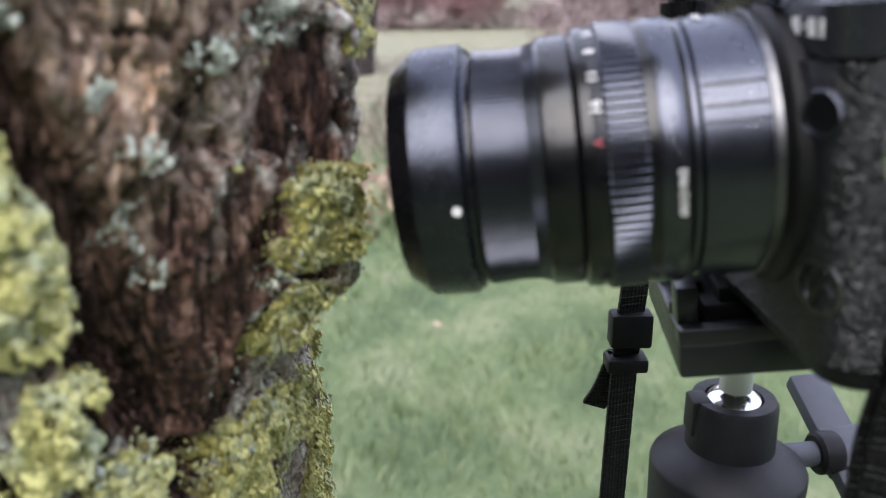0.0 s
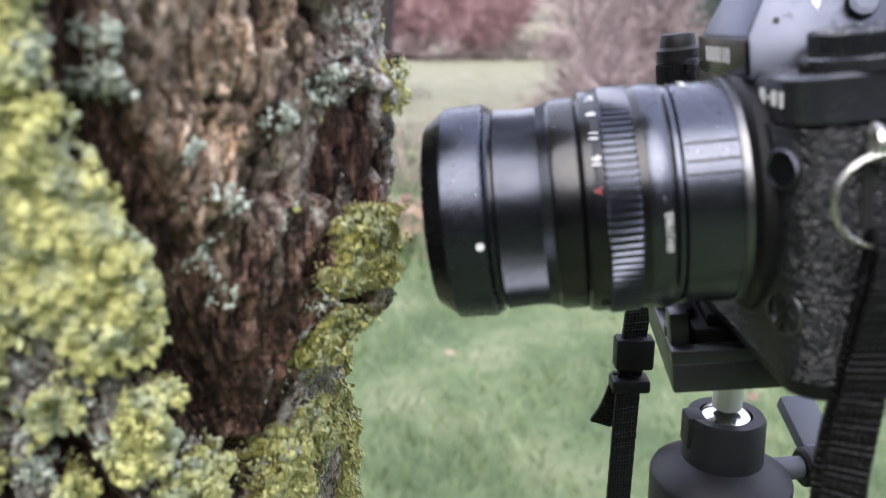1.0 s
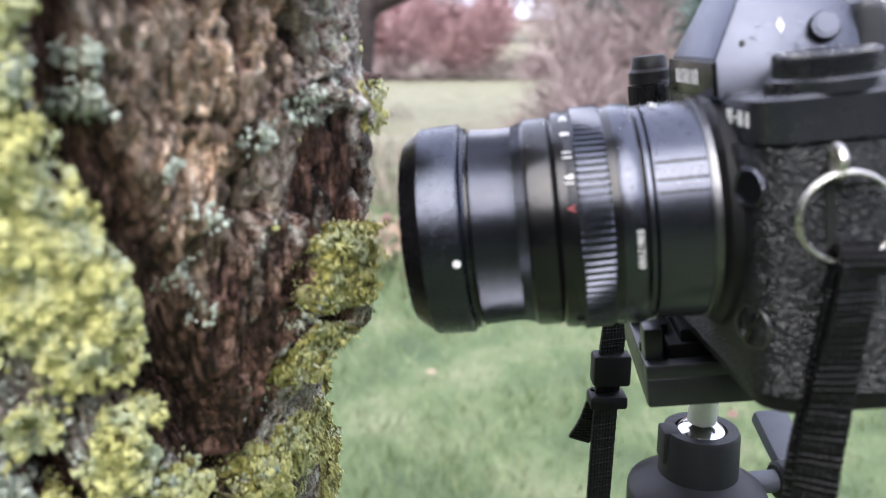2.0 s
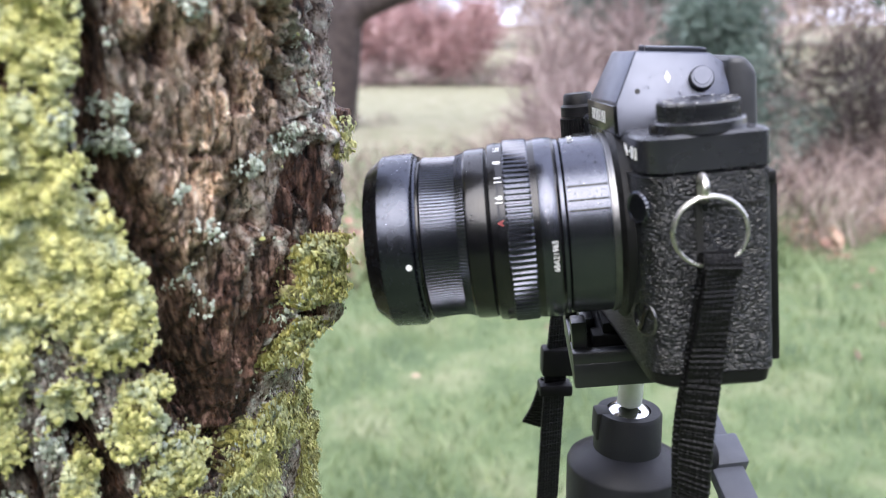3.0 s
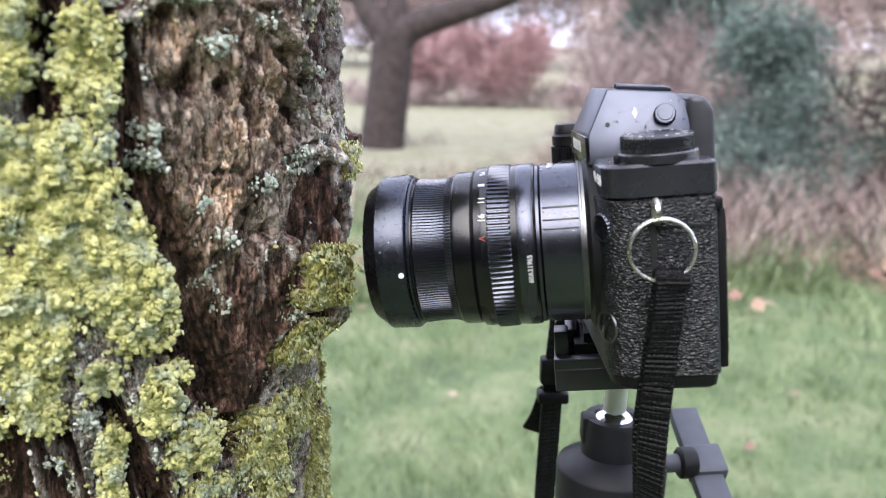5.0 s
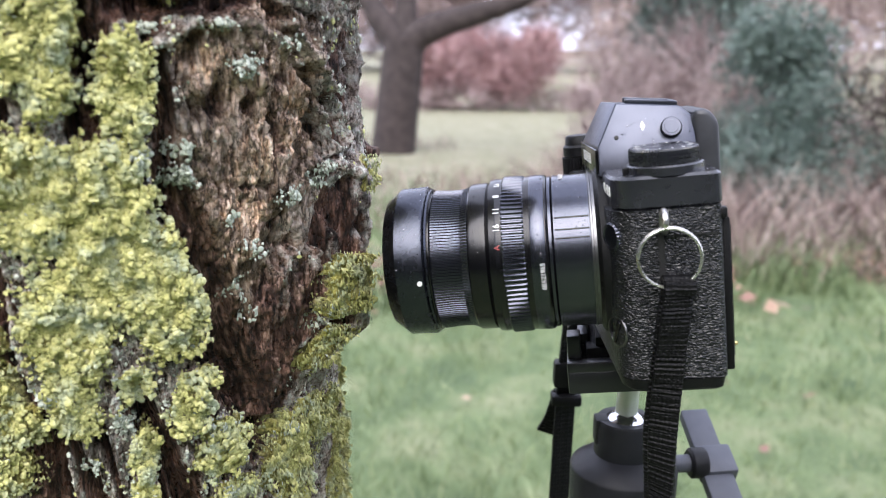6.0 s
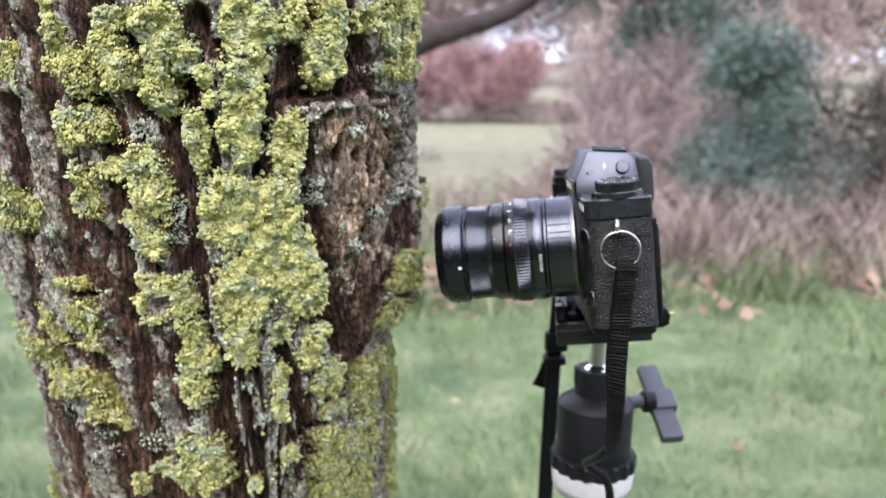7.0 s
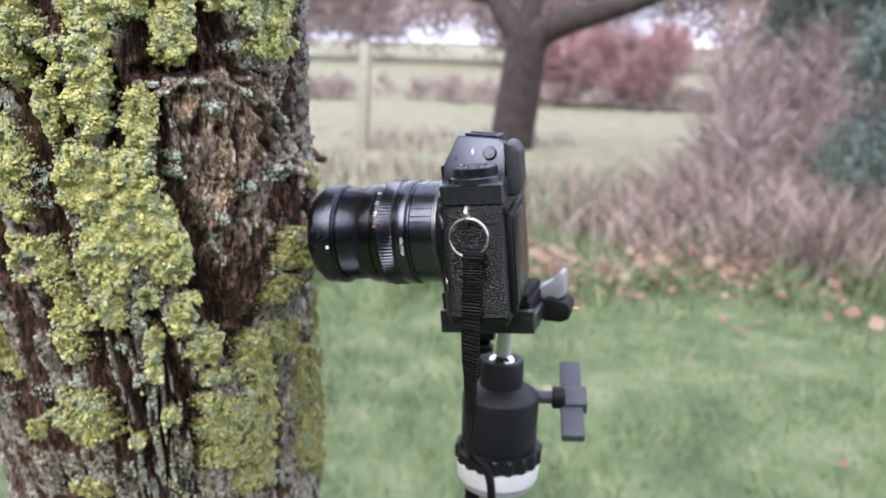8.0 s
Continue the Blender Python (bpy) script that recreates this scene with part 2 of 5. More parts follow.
FALLEN = island_material("fallen_leaf", 0.7, (0.1, (0.12, 0.06, 0.048)), (0.6, (0.25, 0.14, 0.10)), (0.95, (0.38, 0.28, 0.19)), scale=9)[0]



def water_material():
    m, n, l, b = nodes_of("water", 0.02)
    b.inputs["Transmission Weight"].default_value, b.inputs["IOR"].default_value = 1.0, 1.33
    return m


WATER = water_material()


def ground_material():
    m, n, l, b = nodes_of("meadow", 0.9)
    v = coords(n, l)
    big, mid, fine = noise_node(n, l, v, 0.35, 4), noise_node(n, l, v, 2.6, 5), noise_node(n, l, v, 45, 6, 0.7)
    green = ramp(n, l, mid, (0.3, (0.074, 0.116, 0.048)), (0.5, (0.146, 0.200, 0.086)), (0.7, (0.265, 0.29, 0.158)))
    straw = ramp(n, l, mid, (0.3, (0.185, 0.178, 0.105)), (0.5, (0.25, 0.245, 0.155)), (0.7, (0.31, 0.285, 0.205)))
    sep = n.new("ShaderNodeSeparateXYZ")
    l.new(v, sep.inputs[0])
    far = n.new("ShaderNodeMath")
    far.operation = "MULTIPLY_ADD"
    l.new(big, far.inputs[0])
    far.inputs[1].default_value = 8.0
    l.new(sep.outputs["Y"], far.inputs[2])
    fmask = n.new("ShaderNodeMapRange")
    fmask.inputs["From Min"].default_value, fmask.inputs["From Max"].default_value = 9.5, 15.0
    l.new(far.outputs[0], fmask.inputs["Value"])
    c = mix(n, l, fmask.outputs[0], green, straw)
    c = mix(n, l, 0.5, c, ramp(n, l, fine, (0.3, (0.4,) * 3), (0.7, (1.2,) * 3)), "MULTIPLY")
    l.new(c, b.inputs["Base Color"])
    bump(n, l, b, fine, 0.8, 0.03)
    return m


MEADOW = ground_material()


# ---- mesh helpers ----
def mesh_object(name, bm, material, smooth=35):
    me = bpy.data.meshes.new(name)
    bmesh.ops.recalc_face_normals(bm, faces=bm.faces)
    bm.to_mesh(me)
    bm.free()
    finish(me, material, smooth)
    return new(name, me)


def finish(me, material, smooth=35):
    me.materials.append(material)
    if smooth:
        for p in me.polygons:
            p.use_smooth = True
        if smooth < 180:
            me.set_sharp_from_angle(angle=radians(smooth))


def part(name, bm, material, parent, label="", smooth=35):
    ob = mesh_object(name, bm, material, smooth)
    ob.parent = parent
    return tagged(ob, label)


def thing(name, label, category, m=None, group="", kind=""):
    ob = new(name)
    ob.empty_display_size = 0.02
    if m is not None:
        ob.matrix_world = m
    return tagged(ob, label, category, group, kind)


def box(x0, x1, y0, y1, z0, z1, bev=0.0, seg=2):
    bm = bmesh.new()
    bmesh.ops.create_cube(bm, size=1)
    for v in bm.verts:
        v.co = ((x0 + x1) / 2 + v.co.x * (x1 - x0), (y0 + y1) / 2 + v.co.y * (y1 - y0), (z0 + z1) / 2 + v.co.z * (z1 - z0))
    if bev:
        bmesh.ops.bevel(bm, geom=bm.edges[:], offset=bev, segments=seg, affect="EDGES", profile=0.5)
    return bm


def moved(bm, m):
    bmesh.ops.transform(bm, matrix=m, verts=bm.verts)
    return bm


def joined(*bms):
    out = bmesh.new()
    for b in bms:
        me = bpy.data.meshes.new("tmp")
        b.to_mesh(me)
        b.free()
        out.from_mesh(me)
        bpy.data.meshes.remove(me)
    return out


def prism(poly, y0, y1, bev=0.0, seg=2):
    """A polygon in x and z, drawn out along y."""
    bm = bmesh.new()
    a = [bm.verts.new((x, y0, z)) for x, z in poly]
    b = [bm.verts.new((x, y1, z)) for x, z in poly]
    bm.faces.new(a)
    bm.faces.new(b[::-1])
    for i in range(len(poly)):
        j = (i + 1) % len(poly)
        bm.faces.new((a[i], b[i], b[j], a[j]))
    if bev:
        bmesh.ops.bevel(bm, geom=bm.edges[:], offset=bev, segments=seg, affect="EDGES", profile=0.5)
    return bm


def plan_slab(x0, x1, y0, y1, z0, z1, radii, bev=0.0, shrink=0.0):
    """A slab with rounded corners in plan; radii: near-front, near-back, far-back, far-front. shrink: the foot's inset."""
    pts = []
    for (cx, cy, sx, sy, a0), r in zip(((x0, y0, 1, 1, 180), (x1, y0, -1, 1, 270), (x1, y1, -1, -1, 0), (x0, y1, 1, -1, 90)), radii):
        for k in range(9):
            a = radians(a0 + k * 90 / 8)
            pts.append((cx + sx * r + r * math.cos(a), cy + sy * r + r * math.sin(a)))
    bm = bmesh.new()
    mx, my = (x0 + x1) / 2, (y0 + y1) / 2
    def inset(p, d):
        return (p[0] + (d if p[0] < mx else -d), p[1] + (d if p[1] < my else -d))
    rings = [(z0, bev + shrink), (z0 + bev, shrink), (z1 - bev, 0), (z1, bev)] if bev else [(z0, shrink), (z1, 0)]
    vs = [[bm.verts.new((*inset(p, d), z)) for p in pts] for z, d in rings]
    for a, b in zip(vs, vs[1:]):
        for i in range(len(pts)):
            j = (i + 1) % len(pts)
            bm.faces.new((a[i], a[j], b[j], b[i]))
    bm.faces.new(vs[0][::-1])
    bm.faces.new(vs[-1])
    return bm


def lathe(profile, n=96, axis="x", teeth=0, depth=0.0, band=(0, 0)):
    """A closed profile of (along, radius) turned round an axis. teeth: ribs along it, cut to a depth on the rows band[0] to band[1]."""
    bm = bmesh.new()
    steps = teeth * 4 if teeth else n
    rows = []
    for k, (s, r) in enumerate(profile):
        row = []
        for i in range(steps):
            a = 2 * math.pi * i / steps
            rr = r - depth if teeth and band[0] <= k <= band[1] and i % 4 in (0, 1) else r
            c = (s, rr * math.cos(a), rr * math.sin(a)) if axis == "x" else (rr * math.cos(a), rr * math.sin(a), s)
            row.append(bm.verts.new(c))
        rows.append(row)
    for a, b in zip(rows, rows[1:] + rows[:1]):
        for i in range(steps):
            j = (i + 1) % steps
            bm.faces.new((a[i], a[j], b[j], b[i]))
    return bm


def shell(profile, inner):
    """Closes an outer profile by a bore of that radius."""
    return [(profile[0][0], inner)] + profile + [(profile[-1][0], inner)]


def tube(points, r, n=12, closed=False, taper=None):
    pts = [Vector(p) for p in points]
    bm = bmesh.new()
    rows = []
    for i, p in enumerate(pts):
        a = pts[i - 1] if i or closed else pts[i]
        b = pts[(i + 1) % len(pts)] if i < len(pts) - 1 or closed else pts[i]
        d = (b - a).normalized()
        s = d.cross(Vector((0.13, 0.92, 0.31))).normalized()
        t = d.cross(s)
        rr = r if taper is None else r + (taper - r) * i / (len(pts) - 1)
        rows.append([bm.verts.new(p + rr * (s * math.cos(2 * math.pi * k / n) + t * math.sin(2 * math.pi * k / n))) for k in range(n)])
    pairs = list(zip(rows, rows[1:])) + ([(rows[-1], rows[0])] if closed else [])
    for a, b in pairs:
        for k in range(n):
            m = (k + 1) % n
            bm.faces.new((a[k], a[m], b[m], b[k]))
    if not closed:
        bm.faces.new(rows[0][::-1])
        bm.faces.new(rows[-1])
    return bm


def spline(points, n):
    """Points along a smooth curve through the given ones."""
    p = [Vector(q) for q in points]
    p = [2 * p[0] - p[1]] + p + [2 * p[-1] - p[-2]]
    out = []
    for i in range(1, len(p) - 2):
        for k in range(n):
            t = k / n
            out.append(0.5 * (2 * p[i] + (p[i + 1] - p[i - 1]) * t + (2 * p[i - 1] - 5 * p[i] + 4 * p[i + 1] - p[i + 2]) * t * t + (3 * p[i] - p[i - 1] - 3 * p[i + 1] + p[i + 2]) * t ** 3))
    return out + [p[-2]]


def ribbon(points, wide, thick, n, ribs=0.0, turn=lambda t: Vector((1, 0, 0))):
    """A strap along a curve, with cross ribs of that relief."""
    line = spline(points, n)
    bm = bmesh.new()
    rows = []
    for i, p in enumerate(line):
        d = (line[min(i + 1, len(line) - 1)] - line[max(i - 1, 0)]).normalized()
        s = turn(i / (len(line) - 1)).normalized()
        s = (s - d * s.dot(d)).normalized()
        t = d.cross(s)
        h = thick / 2 + (ribs if i % 2 else 0)
        w = wide / 2 + (ribs * 0.5 if i % 2 else 0)
        rows.append([bm.verts.new(p + s * a * w + t * b * h) for a, b in ((-1, -0.6), (-0.92, -1), (0, -1), (0.92, -1), (1, -0.6), (1, 0.6), (0.92, 1), (0, 1), (-0.92, 1), (-1, 0.6))])
    for a, b in zip(rows, rows[1:]):
        for k in range(10):
            m = (k + 1) % 10
            bm.faces.new((a[k], a[m], b[m], b[k]))
    bm.faces.new(rows[0][::-1])
    bm.faces.new(rows[-1])
    return bm


def from_arrays(name, verts, faces, material, smooth=0):
    me = bpy.data.meshes.new(name)
    me.from_pydata(np.asarray(verts).tolist(), [], np.asarray(faces).tolist())
    me.update()
    finish(me, material, smooth)
    return new(name, me)


def lettering(text, size):
    """A bmesh of flat letters, in x and y, centred."""
    cu = bpy.data.curves.new("letters", "FONT")
    cu.body, cu.size, cu.align_x, cu.align_y = text, size, "CENTER", "CENTER"
    ob = new("letters", cu)
    bpy.context.view_layer.update()
    me = bpy.data.meshes.new_from_object(ob.evaluated_get(bpy.context.evaluated_depsgraph_get()))
    bm = bmesh.new()
    bm.from_mesh(me)
    bpy.data.objects.remove(ob)
    bpy.data.curves.remove(cu)
    bpy.data.meshes.remove(me)
    return bm


# ---- smooth random fields ----
def lattice(ix, iy, iz, seed):
    h = (ix * 374761393 + iy * 668265263 + iz * 2147483647 + seed * 1274126177) & 0xFFFFFFFF
    h = ((h ^ (h >> 13)) * 1274126177) & 0xFFFFFFFF
    return ((h ^ (h >> 16)) & 0xFFFFFF) / 0xFFFFFF


def field(x, y, z, seed=0):
    ix, iy, iz = (np.floor(a).astype(np.int64) for a in (x, y, z))
    fx, fy, fz = (a - np.floor(a) for a in (x, y, z))
    fx, fy, fz = (f * f * (3 - 2 * f) for f in (fx, fy, fz))
    out = 0
    for dx in (0, 1):
        for dy in (0, 1):
            for dz in (0, 1):
                w = (fx if dx else 1 - fx) * (fy if dy else 1 - fy) * (fz if dz else 1 - fz)
                out = out + w * lattice(ix + dx, iy + dy, iz + dz, seed)
    return out


def fbm(x, y, z, octaves=4, seed=0):
    out, a, s = 0, 0.5, 0
    for k in range(octaves):
        out, s = out + a * field(x * 2 ** k, y * 2 ** k, z * 2 ** k, seed + k), s + a
        a *= 0.5
    return out / s


# ---- the ground ----
def ground_height(x, y):
    return 0.012 * np.maximum(y - 25, 0) + 0.05 * (fbm(x * 0.5, y * 0.5, x * 0, 3, 5) - 0.5)


def build_ground():
    r = np.concatenate([np.linspace(0, 8, 60), np.geomspace(8.3, 900, 70)])
    a = np.linspace(0, 2 * np.pi, 144, endpoint=False)
    x, y = np.outer(r, np.sin(a)), np.outer(r, np.cos(a))
    z = ground_height(x, y)
    v = np.stack([x, y, z], -1).reshape(-1, 3)
    i, j = np.meshgrid(np.arange(len(r) - 1), np.arange(144), indexing="ij")
    k = (j + 1) % 144
    f = np.stack([i * 144 + j, i * 144 + k, (i + 1) * 144 + k, (i + 1) * 144 + j], -1).reshape(-1, 4)
    tagged(from_arrays("ground", v, f, MEADOW, 180), "mown green meadow turning straw-coloured further off", "ground", kind="structure")


build_ground()

# ---- the tree trunk beside the camera ----
TX, TY = -0.115, 0.165
FURROWS, CRUSTS, ROSETTES, CORDS, HOLLOWS, WOOD = [], [], [], [], [], []


def furrow(half_mm, deep_mm, *line):
    FURROWS.append((1.2 * half_mm / 1000, 2.0 * deep_mm / 1000, line))


def cord(half_mm, high_mm, *line):
    CORDS.append((half_mm / 1000, high_mm / 1000, line))


def hollow(a, z, wide_mm, deep_mm):
    HOLLOWS.append((a, z, wide_mm / 1000, deep_mm / 1000))


def bare_wood(a, z, w, h):
    WOOD.append((a, z, w, h))


def crust(a, z, w, h):
    CRUSTS.append((a, z, w, h))


def rosette(a, z, w, h):
    ROSETTES.append((a, z, w, h))


furrow(3.5, 3, (-0.963, 1.4115), (-0.966, 1.3948), (-1.102, 1.3699), (-1.200, 1.3445), (-1.214, 1.3235))
furrow(4.5, 5, (-1.516, 1.3948), (-1.614, 1.3715), (-1.672, 1.3449), (-1.702, 1.3005), (-1.726, 1.2538), (-1.680, 1.2076), (-1.687, 1.1350))
furrow(3.5, 4, (-1.962, 1.4046), (-2.009, 1.3642), (-1.982, 1.3375), (-2.014, 1.3008), (-2.098, 1.2544), (-2.196, 1.2091), (-2.325, 1.1395))
furrow(4.5, 4, (-2.121, 1.4047), (-2.176, 1.3641), (-2.179, 1.3270), (-2.316, 1.2714), (-2.426, 1.2008), (-2.558, 1.1380))
furrow(4.0, 6, (-2.370, 1.3568), (-2.428, 1.3260), (-2.625, 1.2614), (-2.770, 1.2002), (-2.892, 1.1286))
furrow(4.0, 5, (-0.887, 1.3053), (-0.697, 1.2739), (-0.525, 1.2430), (-0.187, 1.2049))
furrow(3.5, 5, (-1.142, 1.2404), (-0.903, 1.2007), (-0.305, 1.1208))
furrow(2.5, 5, (-0.651, 1.3967), (-0.540, 1.3682), (-0.232, 1.3365), (-0.064, 1.3076))
furrow(3.0, 4, (-0.772, 1.4106), (-0.700, 1.3887), (-0.605, 1.3654))
furrow(3.0, 6, (0.025, 1.3663), (0.028, 1.3416), (0.068, 1.3192))
furrow(3.0, 4, (0.058, 1.2446), (-0.05, 1.2250), (-0.2, 1.2070))
furrow(3.0, 6, (-1.582, 1.2274), (-1.652, 1.1859), (-1.725, 1.1353))
furrow(2.5, 6, (0.234, 1.1823), (0.416, 1.1462), (0.502, 1.0954))
furrow(3.0, 5, (-1.799, 1.3940), (-1.780, 1.3760), (-1.824, 1.3571), (-1.690, 1.3523))
furrow(3.5, 4, (-1.101, 1.3611), (-0.916, 1.3630), (-0.605, 1.3654))
furrow(2.8, 5.0, (0.017, 1.375), (0.017, 1.357), (0.032, 1.3454), (0.041, 1.3324), (0.057, 1.3212))
furrow(1.8, 2.2, (-0.255, 1.3411), (-0.118, 1.3317), (-0.057, 1.324), (-0.014, 1.3161))
furrow(1.7, 2.4, (-0.451, 1.3393), (-0.451, 1.3287), (-0.393, 1.3165))
furrow(0.9, 1.0, (-0.62, 1.3159), (-0.585, 1.3048), (-0.454, 1.3039))
furrow(1.0, 1.0, (-0.464, 1.2902), (-0.411, 1.2922), (-0.332, 1.2875), (-0.346, 1.2821))
furrow(3.2, 2.6, (-0.856, 1.300), (-0.78, 1.2811), (-0.66, 1.2654), (-0.602, 1.2398), (-0.476, 1.2278), (-0.221, 1.1971))
furrow(2.4, 2.6, (0.01, 1.2417), (-0.03, 1.222), (-0.077, 1.2057), (-0.221, 1.1971))
cord(1.7, 2.6, (-0.403, 1.3567), (-0.286, 1.347), (-0.127, 1.3375), (-0.038, 1.3315), (0.0, 1.3236), (0.012, 1.3135))
cord(1.3, 2.2, (-0.225, 1.3431), (-0.163, 1.3298), (-0.095, 1.3221), (-0.039, 1.3129), (-0.092, 1.3079))
cord(2.6, 2.2, (-0.17, 1.309), (-0.08, 1.3085), (0.02, 1.3055), (0.076, 1.304))
cord(2.0, 2.4, (0.10, 1.375), (0.106, 1.3553), (0.135, 1.3433), (0.13, 1.3309), (0.10, 1.3221))
cord(1.8, 2.0, (-0.235, 1.2783), (-0.37, 1.2593), (-0.288, 1.2324), (-0.214, 1.2131))
cord(1.6, 1.8, (-0.077, 1.2759), (-0.179, 1.2541), (-0.142, 1.2291), (-0.168, 1.2117))
cord(2.2, 1.6, (-0.94, 1.350), (-0.824, 1.3564), (-0.613, 1.3564), (-0.40, 1.3500), (-0.31, 1.3442))
hollow(-0.703, 1.3330, 4.0, 4.5)
hollow(-0.573, 1.3322, 3.2, 3.5)
hollow(-0.409, 1.3393, 2.6, 3.5)
hollow(-0.416, 1.2847, 2.6, 3.0)
hollow(-0.241, 1.2806, 2.6, 3.0)
hollow(-0.60, 1.2960, 2.0, 2.0)
bare_wood(-0.525, 1.3150, 0.0080, 0.0125)
bare_wood(-0.300, 1.3270, 0.0085, 0.0190)
bare_wood(-0.560, 1.2960, 0.0110, 0.0060)
bare_wood(-0.790, 1.3460, 0.0090, 0.0060)
crust(-2.077, 1.3849, 0.0055, 0.0169)
crust(-2.015, 1.3712, 0.0058, 0.0126)
crust(-1.854, 1.3939, 0.0082, 0.0055)
crust(-1.892, 1.3793, 0.0082, 0.0124)
crust(-1.852, 1.3724, 0.0074, 0.0096)
crust(-1.765, 1.3918, 0.0039, 0.0068)
crust(-1.666, 1.3853, 0.0090, 0.0162)
crust(-1.581, 1.3786, 0.0048, 0.0081)
crust(-1.503, 1.3705, 0.0047, 0.0054)
crust(-1.719, 1.3644, 0.0074, 0.0137)
crust(-2.072, 1.3485, 0.0129, 0.0094)
crust(-2.157, 1.3423, 0.0045, 0.0087)
crust(-1.970, 1.3281, 0.0084, 0.0062)
crust(-2.120, 1.3181, 0.0050, 0.0146)
crust(-1.834, 1.3221, 0.0087, 0.0197)
crust(-1.942, 1.3035, 0.0074, 0.0052)
crust(-2.391, 1.3088, 0.0047, 0.0056)
crust(-1.575, 1.3424, 0.0060, 0.0151)
crust(-1.488, 1.3597, 0.0042, 0.0041)
crust(-2.561, 1.3087, 0.0071, 0.0161)
crust(-2.290, 1.3736, 0.0041, 0.0118)
crust(-1.305, 1.3863, 0.0108, 0.0190)
crust(-1.318, 1.3610, 0.0098, 0.0151)
crust(-1.206, 1.3914, 0.0069, 0.0095)
crust(-1.059, 1.3944, 0.0058, 0.0096)
crust(-0.876, 1.3804, 0.0112, 0.0168)
crust(-0.836, 1.3980, 0.0089, 0.0113)
crust(-0.632, 1.3968, 0.0072, 0.0072)
crust(-0.320, 1.3965, 0.0191, 0.0184)
crust(-0.251, 1.3759, 0.0177, 0.0087)
crust(-1.081, 1.3378, 0.0093, 0.0160)
crust(-1.312, 1.3421, 0.0075, 0.0124)
crust(-1.431, 1.3448, 0.0034, 0.0083)
crust(-1.445, 1.3134, 0.0124, 0.0141)
crust(-1.186, 1.3152, 0.0135, 0.0099)
crust(-1.282, 1.2989, 0.0253, 0.0143)
crust(-1.107, 1.2864, 0.0178, 0.0146)
crust(-1.190, 1.2736, 0.0255, 0.0133)
crust(-1.407, 1.2598, 0.0120, 0.0149)
crust(-0.910, 1.2637, 0.0109, 0.0166)
crust(-1.432, 1.2363, 0.0076, 0.0147)
crust(-1.116, 1.2402, 0.0059, 0.0077)
crust(-0.762, 1.2390, 0.0072, 0.0041)
crust(0.111, 1.3024, 0.0028, 0.0081)
crust(0.062, 1.2582, 0.0092, 0.0153)
crust(0.046, 1.2346, 0.0051, 0.0103)
crust(-1.881, 1.2715, 0.0125, 0.0065)
crust(-2.018, 1.2606, 0.0036, 0.0060)
crust(-1.793, 1.2617, 0.0053, 0.0104)
crust(-1.964, 1.2529, 0.0060, 0.0024)
crust(-1.784, 1.2446, 0.0054, 0.0091)
crust(-1.768, 1.2284, 0.0085, 0.0099)
crust(-1.836, 1.2119, 0.0068, 0.0105)
crust(-2.382, 1.2693, 0.0057, 0.0038)
crust(-2.607, 1.2448, 0.0082, 0.0134)
crust(-2.369, 1.2499, 0.0076, 0.0105)
crust(-2.358, 1.2369, 0.0074, 0.0058)
crust(-2.682, 1.2094, 0.0104, 0.0098)
crust(-2.820, 1.2267, 0.0160, 0.0107)
crust(-2.485, 1.2101, 0.0044, 0.0135)
crust(-2.490, 1.1931, 0.0086, 0.0062)
crust(-2.393, 1.1891, 0.0048, 0.0037)
crust(-1.933, 1.1652, 0.0099, 0.0205)
crust(-2.117, 1.1546, 0.0032, 0.0104)
crust(-2.252, 1.1607, 0.0045, 0.0066)
crust(-2.459, 1.1497, 0.0043, 0.0079)
crust(3.052, 1.1191, 0.0105, 0.0106)
crust(-0.827, 1.2272, 0.0076, 0.0105)
crust(-0.571, 1.2065, 0.0097, 0.0132)
crust(-0.420, 1.1850, 0.0085, 0.0055)
crust(-1.075, 1.2131, 0.0053, 0.0096)
crust(-1.095, 1.1957, 0.0044, 0.0092)
crust(-0.941, 1.1626, 0.0047, 0.0065)
crust(-1.404, 1.1473, 0.0035, 0.0049)
crust(-0.020, 1.1890, 0.0105, 0.0125)
crust(0.099, 1.2004, 0.0148, 0.0117)
crust(0.168, 1.1661, 0.0115, 0.0221)
crust(0.383, 1.1942, 0.0090, 0.0130)
crust(0.582, 1.1582, 0.0064, 0.0237)
crust(0.676, 1.1130, 0.0071, 0.0250)
crust(-0.182, 1.1527, 0.0134, 0.0152)
crust(0.062, 1.1284, 0.0171, 0.0132)
crust(-0.444, 1.1686, 0.0063, 0.0077)
crust(0.267, 1.1407, 0.0090, 0.0190)
rosette(-0.526, 1.3737, 0.0051, 0.0044)
rosette(-0.135, 1.3052, 0.0094, 0.0064)
rosette(-0.316, 1.2992, 0.0076, 0.0047)
rosette(-1.739, 1.3087, 0.0033, 0.0099)
rosette(-1.769, 1.2937, 0.0059, 0.0058)
rosette(-1.946, 1.2911, 0.0061, 0.0073)
rosette(-1.822, 1.3462, 0.0075, 0.0083)
rosette(-2.330, 1.2983, 0.0031, 0.0028)
rosette(-2.232, 1.2947, 0.0029, 0.0024)
rosette(-2.206, 1.2864, 0.0034, 0.0030)
rosette(-1.540, 1.2386, 0.0037, 0.0037)
rosette(-2.202, 1.1988, 0.0034, 0.0125)
rosette(-2.289, 1.1773, 0.0050, 0.0085)
rosette(-1.911, 1.1893, 0.0069, 0.0059)
rosette(-2.686, 1.1925, 0.0077, 0.0124)
